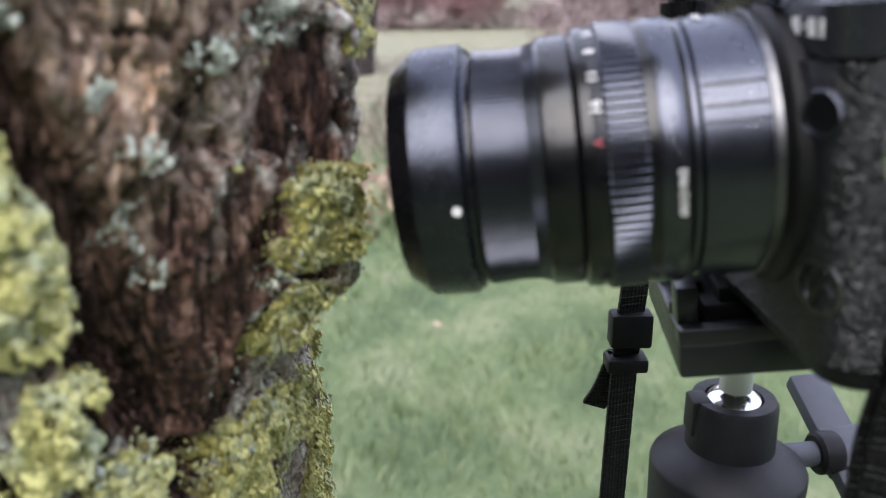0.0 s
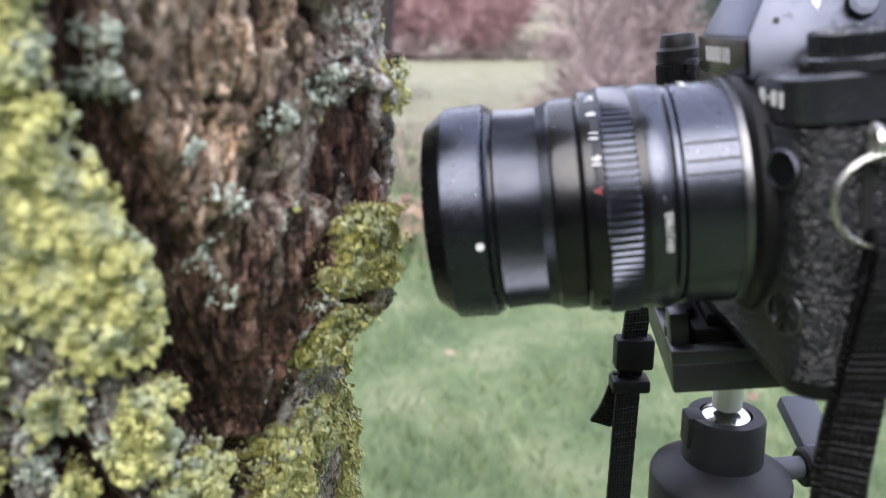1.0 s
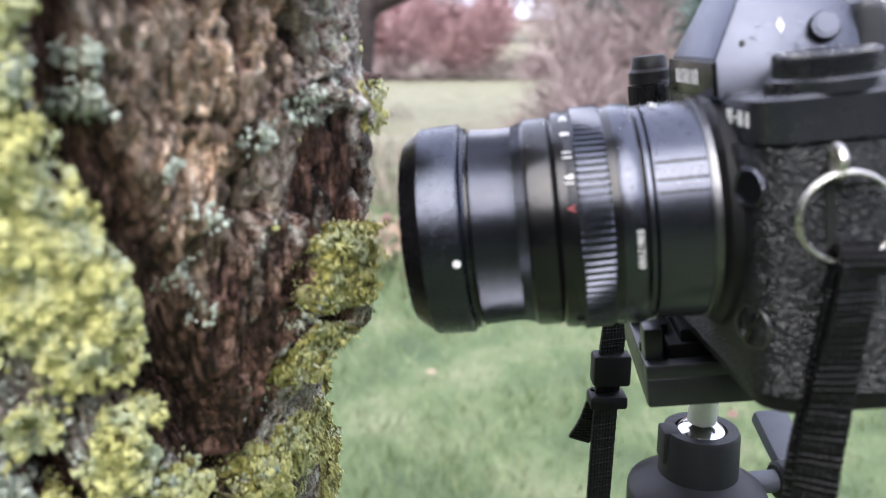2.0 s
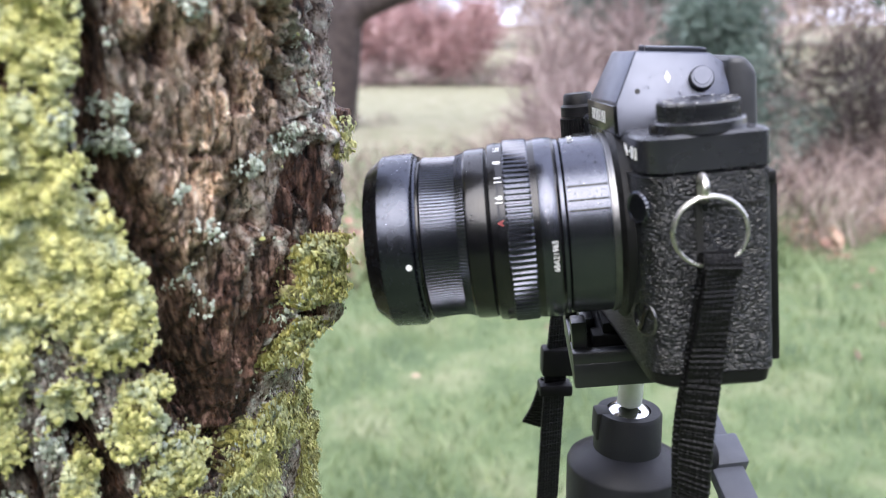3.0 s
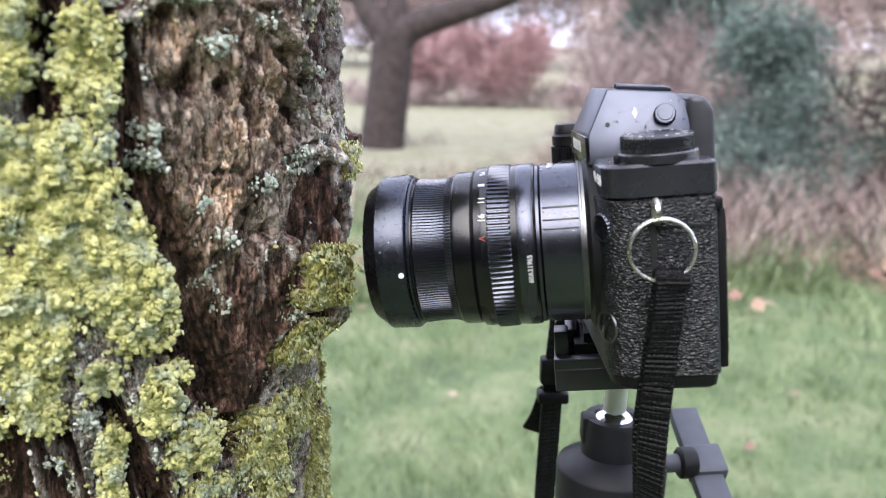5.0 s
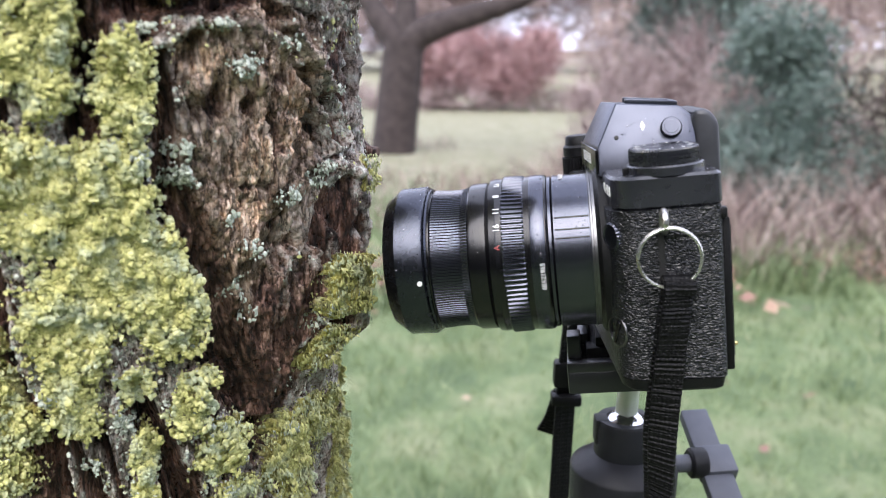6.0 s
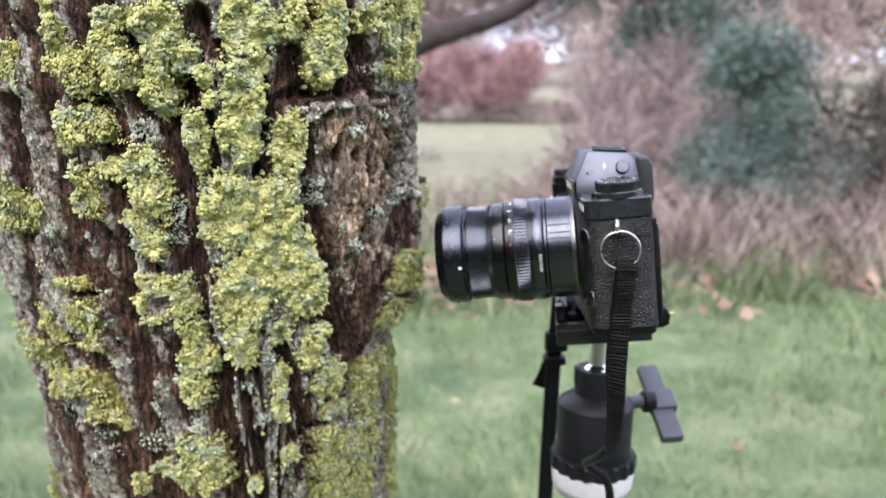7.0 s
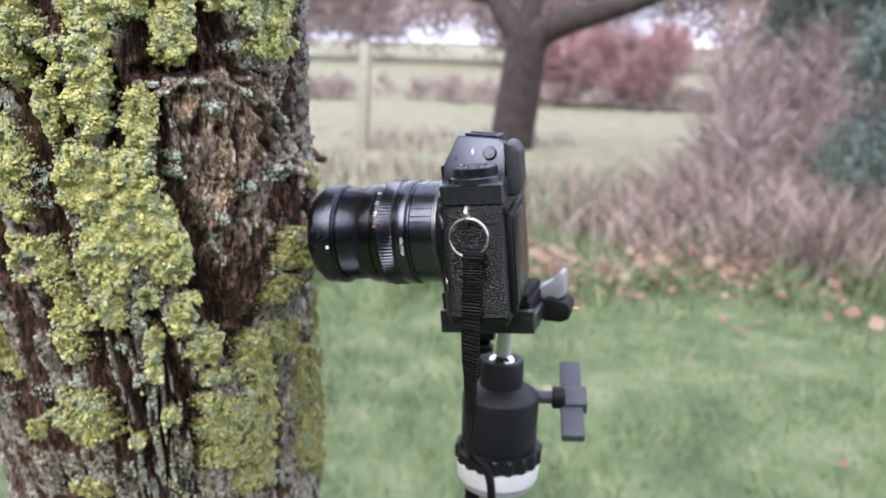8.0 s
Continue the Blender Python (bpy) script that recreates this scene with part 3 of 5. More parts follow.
rosette(-2.809, 1.1836, 0.0068, 0.0146)
rosette(-0.049, 1.1626, 0.0056, 0.0173)
rosette(-0.170, 1.1506, 0.0042, 0.0054)
rosette(-0.475, 1.1837, 0.0042, 0.0068)
rosette(-1.192, 1.2277, 0.0047, 0.0047)
rosette(-1.256, 1.1901, 0.0042, 0.0046)
rosette(-2.240, 1.2272, 0.0026, 0.0029)
rosette(-2.219, 1.2661, 0.0027, 0.0028)
rosette(-2.566, 1.1797, 0.0045, 0.0039)
rosette(-2.614, 1.1682, 0.0043, 0.0064)
rosette(-1.038, 1.3174, 0.0057, 0.0026)
rosette(-0.868, 1.3080, 0.0063, 0.0032)
rosette(-0.981, 1.3547, 0.0042, 0.0022)
rosette(-0.740, 1.3560, 0.0046, 0.0026)
rosette(-0.544, 1.2690, 0.0034, 0.0081)
rosette(-0.317, 1.2530, 0.0032, 0.0029)
rosette(-1.415, 1.2092, 0.0039, 0.0045)
rosette(-0.637, 1.2946, 0.0031, 0.0036)
rosette(-0.612, 1.3436, 0.0076, 0.0047)
rosette(-1.434, 1.3905, 0.0028, 0.0059)
rosette(-1.641, 1.3865, 0.0035, 0.0022)
rosette(-1.120, 1.1815, 0.0028, 0.0040)
rosette(-2.063, 1.2126, 0.0022, 0.0064)
rosette(-1.590, 1.2000, 0.0022, 0.0032)
rosette(-2.496, 1.2421, 0.0035, 0.0033)
crust(0.980, 1.1900, 0.0100, 0.0230)
crust(0.990, 1.1500, 0.0110, 0.0260)
crust(1.020, 1.1100, 0.0110, 0.0240)
crust(1.000, 1.0760, 0.0110, 0.0180)
crust(0.790, 1.1570, 0.0080, 0.0260)
crust(0.790, 1.1060, 0.0090, 0.0260)
crust(0.300, 1.1070, 0.0110, 0.0150)
crust(-2.215, 1.1116, 0.0060, 0.0085)
crust(-1.864, 1.2938, 0.0060, 0.0095)
rosette(-0.882, 1.3107, 0.0062, 0.0055)
rosette(-0.870, 1.3190, 0.0050, 0.0040)
rosette(-0.094, 1.3370, 0.0036, 0.0060)
rosette(-0.417, 1.3515, 0.0050, 0.0036)
rosette(-0.544, 1.2842, 0.0035, 0.0042)
rosette(-0.482, 1.2585, 0.0028, 0.0040)
rosette(-0.033, 1.2487, 0.0024, 0.0062)
rosette(-0.010, 1.2243, 0.0028, 0.0060)
rosette(-0.038, 1.2020, 0.0056, 0.0040)
rosette(-0.408, 1.2024, 0.0040, 0.0052)
rosette(-0.672, 1.2181, 0.0040, 0.0040)
rosette(-1.177, 1.2235, 0.0050, 0.0040)


def trunk_radius(a, z):
    """The trunk's broad form: leaning back below, with the swollen lip of an old branch scar."""
    h = np.clip((z - 1.28) / 0.1, -1.75, 1.7)
    r = 0.105 + 0.0042 * h - 0.0026 * h * h
    r = r + (-0.0327 + 0.0042 * h) * np.cos(a) + (0.0290 - 0.0260 * h) * np.sin(a)
    r = r + (0.0040 + 0.0078 * h) * np.cos(2 * a) + (-0.0062 + 0.0053 * h) * np.sin(2 * a)
    d = np.angle(np.exp(1j * (a - 0.17)))
    lip = np.where(z > 1.243, np.exp(-np.abs((z - 1.243) / 0.085) ** 2), np.exp(-((z - 1.243) / 0.016) ** 2))
    return r + 0.0199 * np.exp(-(d / 0.2209) ** 2) * lip


def knot_mask(a, z):
    """The scar: an upright almond of bare wood that ends in a point below."""
    mid = -0.50 + 0.9 * np.clip(1.30 - z, 0, 0.1) * 3.0
    half = np.interp(z, [1.190, 1.21, 1.25, 1.30, 1.335, 1.358, 1.366], [0.0, 0.09, 0.32, 0.42, 0.42, 0.30, 0.0])
    return np.clip((half - np.abs(a - mid)) / 0.10, 0, 1)


def cover(patches, a, z, margin=0.0):
    out = np.zeros_like(a)
    r = trunk_radius(a, z)
    wob = 0.6 * (fbm(a * 26, z * 260, a * 0, 3, 31) - 0.5) + 0.45 * (fbm(a * 80, z * 800, a * 0, 2, 37) - 0.5)
    for pa, pz, w, h in patches:
        near = (np.abs(z - pz) < h * 1.5) & (np.abs(a - pa) * r < w * 1.5)
        if near.any():
            d = 1 - (np.abs((a[near] - pa) * r[near] / w) ** 2.6 + np.abs((z[near] - pz) / h) ** 2.6) ** (1 / 2.6) + wob[near]
            out[near] = np.maximum(out[near], d)
    return out


def line_distance(line, a, z, r, wander):
    best = np.full_like(a, 9.0)
    for (a0, z0), (a1, z1) in zip(line, line[1:]):
        px, pz = (a - a0) * r, z - z0
        dx, dz = (a1 - a0) * r, z1 - z0
        t = np.clip((px * dx + pz * dz) / (dx * dx + dz * dz), 0, 1)
        best = np.minimum(best, np.hypot(px - t * dx + wander, pz - t * dz))
    return best


def groove(a, z):
    out = np.zeros_like(a)
    r = trunk_radius(a, z)
    wander = 0.0035 * (fbm(a * 0 + 3, z * 60, a * 12, 3, 11) - 0.5)
    for half, deep, line in FURROWS:
        out = np.maximum(out, deep * np.exp(-(line_distance(line, a, z, r, wander) / half) ** 3.5))
    for ha, hz, wide, deep in HOLLOWS:
        out = np.maximum(out, deep * np.exp(-(np.hypot((a - ha) * r + wander, (z - hz) * 0.8) / wide) ** 3))
    return out


def cords(a, z):
    """Height and cover of the raised cords of old bark that run over the scar."""
    high, on = np.zeros_like(a), np.zeros_like(a)
    r = trunk_radius(a, z)
    wander = 0.0030 * (fbm(a * 0 + 7, z * 120, a * 20, 3, 13) - 0.5)
    lump = 0.55 + 0.9 * fbm(a * 40, z * 400, a * 0, 2, 43)
    for half, up, line in CORDS:
        m = np.exp(-(line_distance(line, a, z, r, wander) / (half * lump)) ** 2.4)
        high, on = np.maximum(high, up * m * lump), np.maximum(on, m)
    return high, on


def bark_relief(a, z):
    """Relief of the bark, the depth of its fissures and the share of lichen, at angle a and height z."""
    arc = a * 0.1
    k = knot_mask(a, z)
    slant = arc + 0.12 * (z - 1.28)
    wx = slant + 0.010 * (fbm(arc * 30, z * 14, arc * 0, 3, 3) - 0.5)
    n1 = fbm(wx / 0.013, z / 0.075, a * 0, 3, 7)
    crack = np.clip(1 - np.abs(2 * n1 - 1) / 0.20, 0, 1) ** 1.3
    n2 = fbm(wx / 0.0042, z / 0.022, a * 0, 3, 17)
    fine = np.clip(1 - np.abs(2 * n2 - 1) / 0.5, 0, 1)
    n3 = fbm(arc / 0.0070 + 2 * n1, z / 0.021, a * 0, 4, 23) * 8
    flakes = (np.floor(n3) + np.clip((n3 % 1) * 3.5, 0, 1)) / 8
    seam = fbm(arc / 0.0038 + 0.8 * np.sin(z * 90), z / 0.024, a * 0, 3, 47)
    split = np.clip(1 - np.abs(2 * seam - 1) / 0.16, 0, 1) ** 1.5
    n4 = fbm(arc / 0.013, z / 0.010 + 2 * n2, a * 0, 4, 41) * 9
    plates = (np.floor(n4) + np.clip((n4 % 1) * 3.0, 0, 1)) / 9
    grit = fbm(arc / 0.0016, z / 0.0024, a * 0, 2, 53) - 0.5
    y = np.clip(cover(CRUSTS, a, z) * 5, 0, 1)
    g = groove(a, z)
    shallow = 1 - 0.85 * y
    mid = -0.50 + 0.9 * np.clip(1.30 - z, 0, 0.1) * 3.0
    half = np.interp(z, [1.190, 1.21, 1.25, 1.30, 1.335, 1.358, 1.366], [0.0, 0.09, 0.32, 0.42, 0.42, 0.30, 0.0])
    rim = np.exp(-((half - np.abs(a - mid) + 0.04 * (n2 - 0.5)) * 0.1 / 0.0028) ** 2) * np.interp(z, [1.19, 1.20, 1.29, 1.33], [0, 1, 0.8, 0.25])
    across = np.clip((a - mid) / np.maximum(half, 0.03), -1.5, 1.5)
    low = np.interp(z, [1.255, 1.285], [1.0, 0.0])
    strands = fbm(across * 5.5 + 0.6 * n2, z / 0.034, a * 0, 3, 91)
    strand = np.clip(1 - np.abs(2 * strands - 1) / 0.35, 0, 1)
    high, on = cords(a, z)
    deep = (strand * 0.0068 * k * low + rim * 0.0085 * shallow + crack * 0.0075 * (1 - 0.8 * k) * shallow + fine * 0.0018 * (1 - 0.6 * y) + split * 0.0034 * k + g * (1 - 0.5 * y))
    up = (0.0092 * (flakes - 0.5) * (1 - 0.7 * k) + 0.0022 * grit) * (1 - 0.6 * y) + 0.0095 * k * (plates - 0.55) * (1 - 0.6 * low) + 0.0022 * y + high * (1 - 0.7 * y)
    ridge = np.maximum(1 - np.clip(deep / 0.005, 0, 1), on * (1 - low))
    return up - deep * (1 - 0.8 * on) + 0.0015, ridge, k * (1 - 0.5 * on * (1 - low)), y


def trunk_point(a, z):
    up, ridge, k, y = bark_relief(a, z)
    r = trunk_radius(a, z) + up
    return TX + r * np.cos(a), TY + r * np.sin(a), z, ridge, k, y


def build_trunk():
    tree = thing("tree", "furrowed tree trunk crusted with yellow-green and pale lichen", "tree", Matrix.Translation((TX, TY, 0)))
    a = np.concatenate([np.linspace(-3.05, 1.15, 720), np.linspace(1.15, 3.2331, 40)[1:-1]])
    z = np.concatenate([np.linspace(-0.1, 1.0, 30)[:-1], np.linspace(1.0, 1.09, 50)[:-1], np.linspace(1.09, 1.44, 560)[:-1], np.linspace(1.44, 1.56, 60)[:-1], np.linspace(1.56, 2.8, 30)])
    A, Z = np.meshgrid(a, z)
    x, y, _, ridge, k, l = trunk_point(A, Z)
    flare = 1 + 0.35 * np.exp(-np.maximum(Z, 0) / 0.18)
    v = np.stack([(x - TX) * flare, (y - TY) * flare, Z], -1).reshape(-1, 3)
    n = len(a)
    i, j = np.meshgrid(np.arange(len(z) - 1), np.arange(n), indexing="ij")
    m = (j + 1) % n
    f = np.stack([i * n + j, i * n + m, (i + 1) * n + m, (i + 1) * n + j], -1).reshape(-1, 4)
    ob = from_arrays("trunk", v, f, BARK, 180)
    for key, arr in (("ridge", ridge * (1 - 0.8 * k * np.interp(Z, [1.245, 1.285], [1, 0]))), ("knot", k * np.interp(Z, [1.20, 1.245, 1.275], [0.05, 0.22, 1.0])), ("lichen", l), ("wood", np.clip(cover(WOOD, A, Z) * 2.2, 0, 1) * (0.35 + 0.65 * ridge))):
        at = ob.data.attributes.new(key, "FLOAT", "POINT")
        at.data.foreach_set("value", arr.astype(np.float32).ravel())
    ob.parent = tree
    tagged(ob, "red-brown and grey fissured bark")
    return tree


def lobes(rng, a, z, size, lift):
    """Small rounded lichen lobes, each a wavy cap of two rings that lies aslant on the bark at a, z."""
    n, m = len(a), 8
    x, y, zz, *_ = trunk_point(a, z)
    out = np.stack([np.cos(a), np.sin(a), np.zeros(n)], -1)
    tilt = out + rng.normal(0, 0.32, (n, 3)) + np.array([0, 0, 0.15])
    tilt /= np.linalg.norm(tilt, axis=1)[:, None]
    s = np.cross(tilt, np.array([0.0, 0.0, 1.0]))
    s /= np.linalg.norm(s, axis=1)[:, None]
    t = np.cross(tilt, s)
    heap = np.clip((fbm(a * 0.1 / 0.0055, z / 0.0055, a * 0, 2, 61) - 0.35) * 2.2, 0, 1)
    base = np.stack([x - TX, y - TY, zz], -1) + out * (lift * (0.1 + 3.4 * heap) * rng.uniform(0.7, 1.3, n))[:, None]
    ph = np.arange(m) * 2 * np.pi / m
    long = rng.uniform(0.75, 1.3, n)[:, None]
    rings = [base[:, None, :] + (0.10 * size * rng.uniform(-1.5, 1, n))[:, None, None] * tilt[:, None, :]]
    for rad, high, wav in ((0.72, 0.10, 0.10), (1.0, -0.28, 0.14)):
        rr = size[:, None] * rad * (1 + 0.13 * rng.normal(0, 1, (n, m)).clip(-1.6, 1.6))
        hh = size[:, None] * (high + wav * rng.uniform(-1, 1, (n, m)))
        rings.append(base[:, None, :] + (rr * long)[..., None] * np.cos(ph)[None, :, None] * s[:, None, :] + (rr / long)[..., None] * np.sin(ph)[None, :, None] * t[:, None, :] + hh[..., None] * tilt[:, None, :])
    v = np.concatenate(rings, 1)
    per = 1 + 2 * m
    faces = []
    for k in range(m):
        q = (k + 1) % m
        faces += [(0, 1 + k, 1 + q), (1 + k, 1 + m + k, 1 + m + q), (1 + k, 1 + m + q, 1 + q)]
    f = (np.arange(n) * per)[:, None, None] + np.array(faces)[None]
    return v.reshape(-1, 3), f.reshape(-1, 3)


def build_stub(tree):
    pts = [(x - TX, y - TY, z) for x, y, z in spline([(-0.045, 0.190, 1.318), (-0.029, 0.197, 1.314), (-0.022, 0.199, 1.309), (-0.0175, 0.198, 1.3085)], 8)]
    part("twig_stub", tube(pts, 0.0035, 10, taper=0.0022), BARK, tree, "short dead twig stub")


def build_lichen(tree):
    rng = np.random.default_rng(4)
    for patches, mat, name, density, big, label in ((CRUSTS, CRUST, "yellow_lichen", 2.5e6, 0.00082, "crusty yellow-green lichen"), (ROSETTES, ROSETTE, "pale_lichen", 2.2e6, 0.00070, "pale grey-green lichen rosettes")):
        for p in patches:
            pa, pz, w, h = p
            n = max(8, int(density * 4.4 * w * h))
            r0 = float(trunk_radius(np.array(pa), np.array(pz)))
            a, z = pa + rng.uniform(-1.25, 1.25, n) * w / r0, pz + rng.uniform(-1.25, 1.25, n) * h
            c = cover([p], a, z)
            if name == "pale_lichen":
                c = c - 0.12 - 0.3 * rng.uniform(0, 1, n)
            keep = c > 0.0
            if keep.sum() < 3:
                continue
            a, z, c = a[keep], z[keep], c[keep]
            size = big * rng.uniform(0.5, 1.35, len(a)) * np.clip(0.6 + 2.2 * c, 0.6, 1.15)
            v, f = lobes(rng, a, z, size, 0.0013)
            ob = from_arrays(name, v, f, mat, 180)
            ob.parent = tree
            tagged(ob, label)
    # scattered small spots over the bark
    for name, mat, n, label, big in (("lichen_specks", ROSETTE, 38000, "scattered pale lichen specks", 0.00052), ("yellow_lichen_specks", CRUST, 12000, "scattered small yellow lichen spots", 0.0007)):
        a, z = rng.uniform(-3.0, 1.1, n), rng.uniform(1.06, 1.45, n)
        d = fbm(a * 14, z * 110, a * 0, 3, 71 if mat is ROSETTE else 83)
        _, ridge, k, _ = bark_relief(a, z)
        keep = (d > (0.46 if mat is ROSETTE else 0.58)) & (ridge > 0.45) & (rng.uniform(0, 1, n) > 0.97 * k)
        a, z = a[keep], z[keep]
        v, f = lobes(rng, a, z, big * rng.uniform(0.5, 1.6, len(a)), 0.0002)
        ob = from_arrays(name, v, f, mat, 180)
        ob.parent = tree
        tagged(ob, label, kind="stuff")


tree = build_trunk()
build_lichen(tree)
build_stub(tree)

# ---- the mirrorless camera; x runs back along the lens's axis, z up ----
MM = 0.001
SIT = pose(0.0, 0.167, 1.2703, 0, -6.32, -5.86)


def mm(bm):
    return moved(bm, Matrix.Scale(MM, 4))


def skewed(bm):
    """The body's front and back stand a few degrees aslant of its near side."""
    for v in bm.verts:
        v.co.x -= 0.11 * (v.co.y + 36)
    return bm


def on_barrel(bm, s, angle, r):
    """Bends flat letters round the lens: they read upwards at a place s along it, at an angle up from its near side."""
    for v in bm.verts:
        a = radians(angle) + v.co.x / r
        v.co = (s - v.co.y, -r * math.cos(a), r * math.sin(a))
    return bm


def build_camera():
    c = thing("mirrorless_camera", "black leather-grained mirrorless camera with a lens, on a tripod", "camera", SIT)
    body = part("body", mm(skewed(plan_slab(73, 108, -38, 68, -37.5, 19.6, (9, 3, 3, 9)))), LEATHER, c, "black leather-grained body wrap", 60)
    part("base_plate", mm(skewed(plan_slab(74, 107.5, -37.4, 67.5, -42.5, -37.3, (8, 3, 3, 8), 0.8, 0.6))), BLACK_METAL, c, "black metal base plate", 28)
    part("top_plate", mm(skewed(plan_slab(74.4, 108.4, -37.7, 66, 19.6, 30.4, (8.0, 3, 2, 3), 0.9))), SHOULDER, c, "satin black metal top plate", 28)
    rear = part("rear_panel", mm(skewed(box(107.6, 111.0, -34, 24, -37, 15, 0.9))), BLACK_METAL, c, "black rear panel with screen")
    part("screen", mm(skewed(box(110.8, 111.8, -31.5, 22, -33, 12, 0.4))), GLOSSY, rear, "dark glass screen")
    part("thumb_latch", mm(box(106.8, 109.6, -37.0, -33.5, 15.0, 18.6, 0.7)), PLASTIC, c)
    part("port_door_seam", mm(joined(box(91, 106.5, -38.25, -37.6, 10.6, 11.2), box(87.6, 89.6, -38.35, -37.4, -20, 15.6))), DARK, body, "dark seam of the port door")
    # viewfinder hump
    bm = bmesh.new()
    side = [(71.2, 28.5), (71.4, 38.2), (78.6, 52.4), (99.8, 49.6), (104, 46), (104.5, 29.5)]
    def half(z):
        return 15.2 - (z - 29.5) * 0.385
    near = [bm.verts.new((x, -half(z), z)) for x, z in side]
    far = [bm.verts.new((x - (4.6 if x < 80 else 3.8), half(z) + 6, z)) for x, z in side]
    bm.faces.new(near)
    bm.faces.new(far[::-1])
    for i in range(6):
        j = (i + 1) % 6
        bm.faces.new((near[i], far[i], far[j], near[j]))
    bmesh.ops.bevel(bm, geom=bm.edges[:], offset=0.5, segments=2, affect="EDGES", profile=0.5)
    hump = part("viewfinder_hump", mm(bm), TOP_METAL, c, "angular grey-black metal viewfinder housing")
    part("name_plate", mm(moved(box(-0.75, 0.3, -17.2, 17.4, 29.3, 37.6, 0.2), Matrix.Translation((68.85, 3, 0)) @ Matrix.Rotation(radians(7.2), 4, "Z"))), GLOSSY, hump, "glossy black front plate")
    for k in range(8):
        y = 9.2 - k * 2.3
        part("mark_bar", mm(moved(box(-0.95, -0.7, y - 0.55 - 0.2 * (k % 3 == 0), y + 0.55 - 0.3 * (k == 5), 31.8, 35.4), Matrix.Translation((68.85, 4, 0)) @ Matrix.Rotation(radians(7.2), 4, "Z"))), WHITE_PAINT, hump, "white bar of the maker's mark", 0)
    part("hot_shoe", mm(moved(joined(box(82.5, 101, -6.6, 6.6, 50.2, 51.6, 0.3), box(83, 100, -6.8, -5.0, 51.6, 53.4, 0.3), box(83, 100, 5.0, 6.8, 51.6, 53.4, 0.3), box(98.8, 101, -6.8, 6.8, 51.6, 53.2, 0.3)), Matrix.Translation((90, 2.6, 49.9)) @ Matrix.Rotation(radians(7.5), 4, "Y") @ Matrix.Translation((-91.5, 0, -50.9)))), TOP_METAL, hump, "grey-black flash shoe with folded rails")
    eye = [(103.5, 21), (103.5, 46.6), (105.5, 48.4), (109.5, 47.6), (112.4, 43), (112.4, 25), (110.2, 19.6), (105, 19.6)]
    part("eyecup", mm(moved(skewed(prism(eye, -11.5, 13.5, 2.2, 4)), Matrix.Translation((2.75, 0, 0)))), EYECUP, c, "dark grey rubber eyecup")
    tiltm = Matrix.Translation((96.4, -half(42.4), 42.4)) @ Matrix.Rotation(radians(-21), 4, "X")
    knob = lathe([(-0.5, 0.2), (-0.5, 3.6), (2.1, 3.6), (2.4, 3.3), (2.4, 0.2)], axis="z", teeth=26, depth=0.4, band=(1, 3))
    part("diopter_knob", mm(moved(moved(knob, Matrix.Rotation(radians(90), 4, "X")), tiltm)), TOP_METAL, hump, "small knurled dioptre knob", 30)
    cap = lathe([(2.2, 0.1), (2.2, 2.5), (2.7, 2.3), (2.7, 0.1)], 32, "z")
    part("knob_cap", mm(moved(moved(cap, Matrix.Rotation(radians(90), 4, "X")), tiltm)), TOP_METAL, hump)
    dm = Matrix.Translation((87, -half(44) - 0.08, 44)) @ Matrix.Rotation(radians(-21), 4, "X")
    part("dioptre_mark", mm(moved(prism([(-0.9, 0), (0, 1.9), (0.9, 0), (0, -1.9)], -0.06, 0.1), dm)), WHITE_PAINT, hump, "white diamond mark", 0)
    hm = Matrix.Translation((77.9, -half(40.9), 40.9)) @ Matrix.Rotation(radians(-21), 4, "X")
    part("speaker_hole", mm(moved(moved(lathe([(-0.06, 0.02), (-0.06, 0.75), (0.3, 0.75), (0.3, 0.02)], 20, "z"), Matrix.Rotation(radians(90), 4, "X")), hm)), DARK, hump)
    # dials
    def dial(name, x, y, base, label):
        ring = part(name, mm(moved(lathe(shell([(0, 12.6), (2.6, 12.6), (3.1, 12.1)], 0.2), 64, "z"), Matrix.Translation((x, y, base)))), SHOULDER, c, label)
        top = lathe([(3.0, 0.2), (3.0, 10.9), (3.5, 11.3), (4.6, 11.3), (4.75, 10.9), (4.9, 11.3), (6.0, 11.3), (6.15, 10.9), (6.3, 11.3), (7.6, 11.3), (8.2, 10.7), (8.2, 0.2)], axis="z", teeth=72, depth=0.35, band=(2, 9))
        part("knurled_top", mm(moved(top, Matrix.Translation((x, y, base)))), SHOULDER, ring, "knurled upper dial", 30)
        for k in range(14):
            a = 2 * math.pi * k / 14
            m = Matrix.Translation((x, y, base + 8.25)) @ Matrix.Rotation(a, 4, "Z")
            part("dial_mark", mm(moved(box(8.2, 9.6, -0.18 - 0.25 * (k % 3 == 0), 0.18, -0.02, 0.03), m)), WHITE_PAINT, ring, "", 0)
        return ring
    iso = dial("dial", 92, -25.6, 30.1, "stacked black dial with white marks")
    part("dial_lever", mm(box(78.4, 83, -29, -25.6, 30.2, 32.6, 0.5)), PLASTIC, iso)
    for k in range(4):
        part("mark_bar", mm(box(99.2 + k * 1.3, 100.0 + k * 1.3, -34.2 + k * 1.5, -33.2 + k * 1.5, 30.4, 32.2)), WHITE_PAINT, iso, "", 0)
    dial("dial", 88, 33, 29.7, "stacked black dial on the far shoulder")
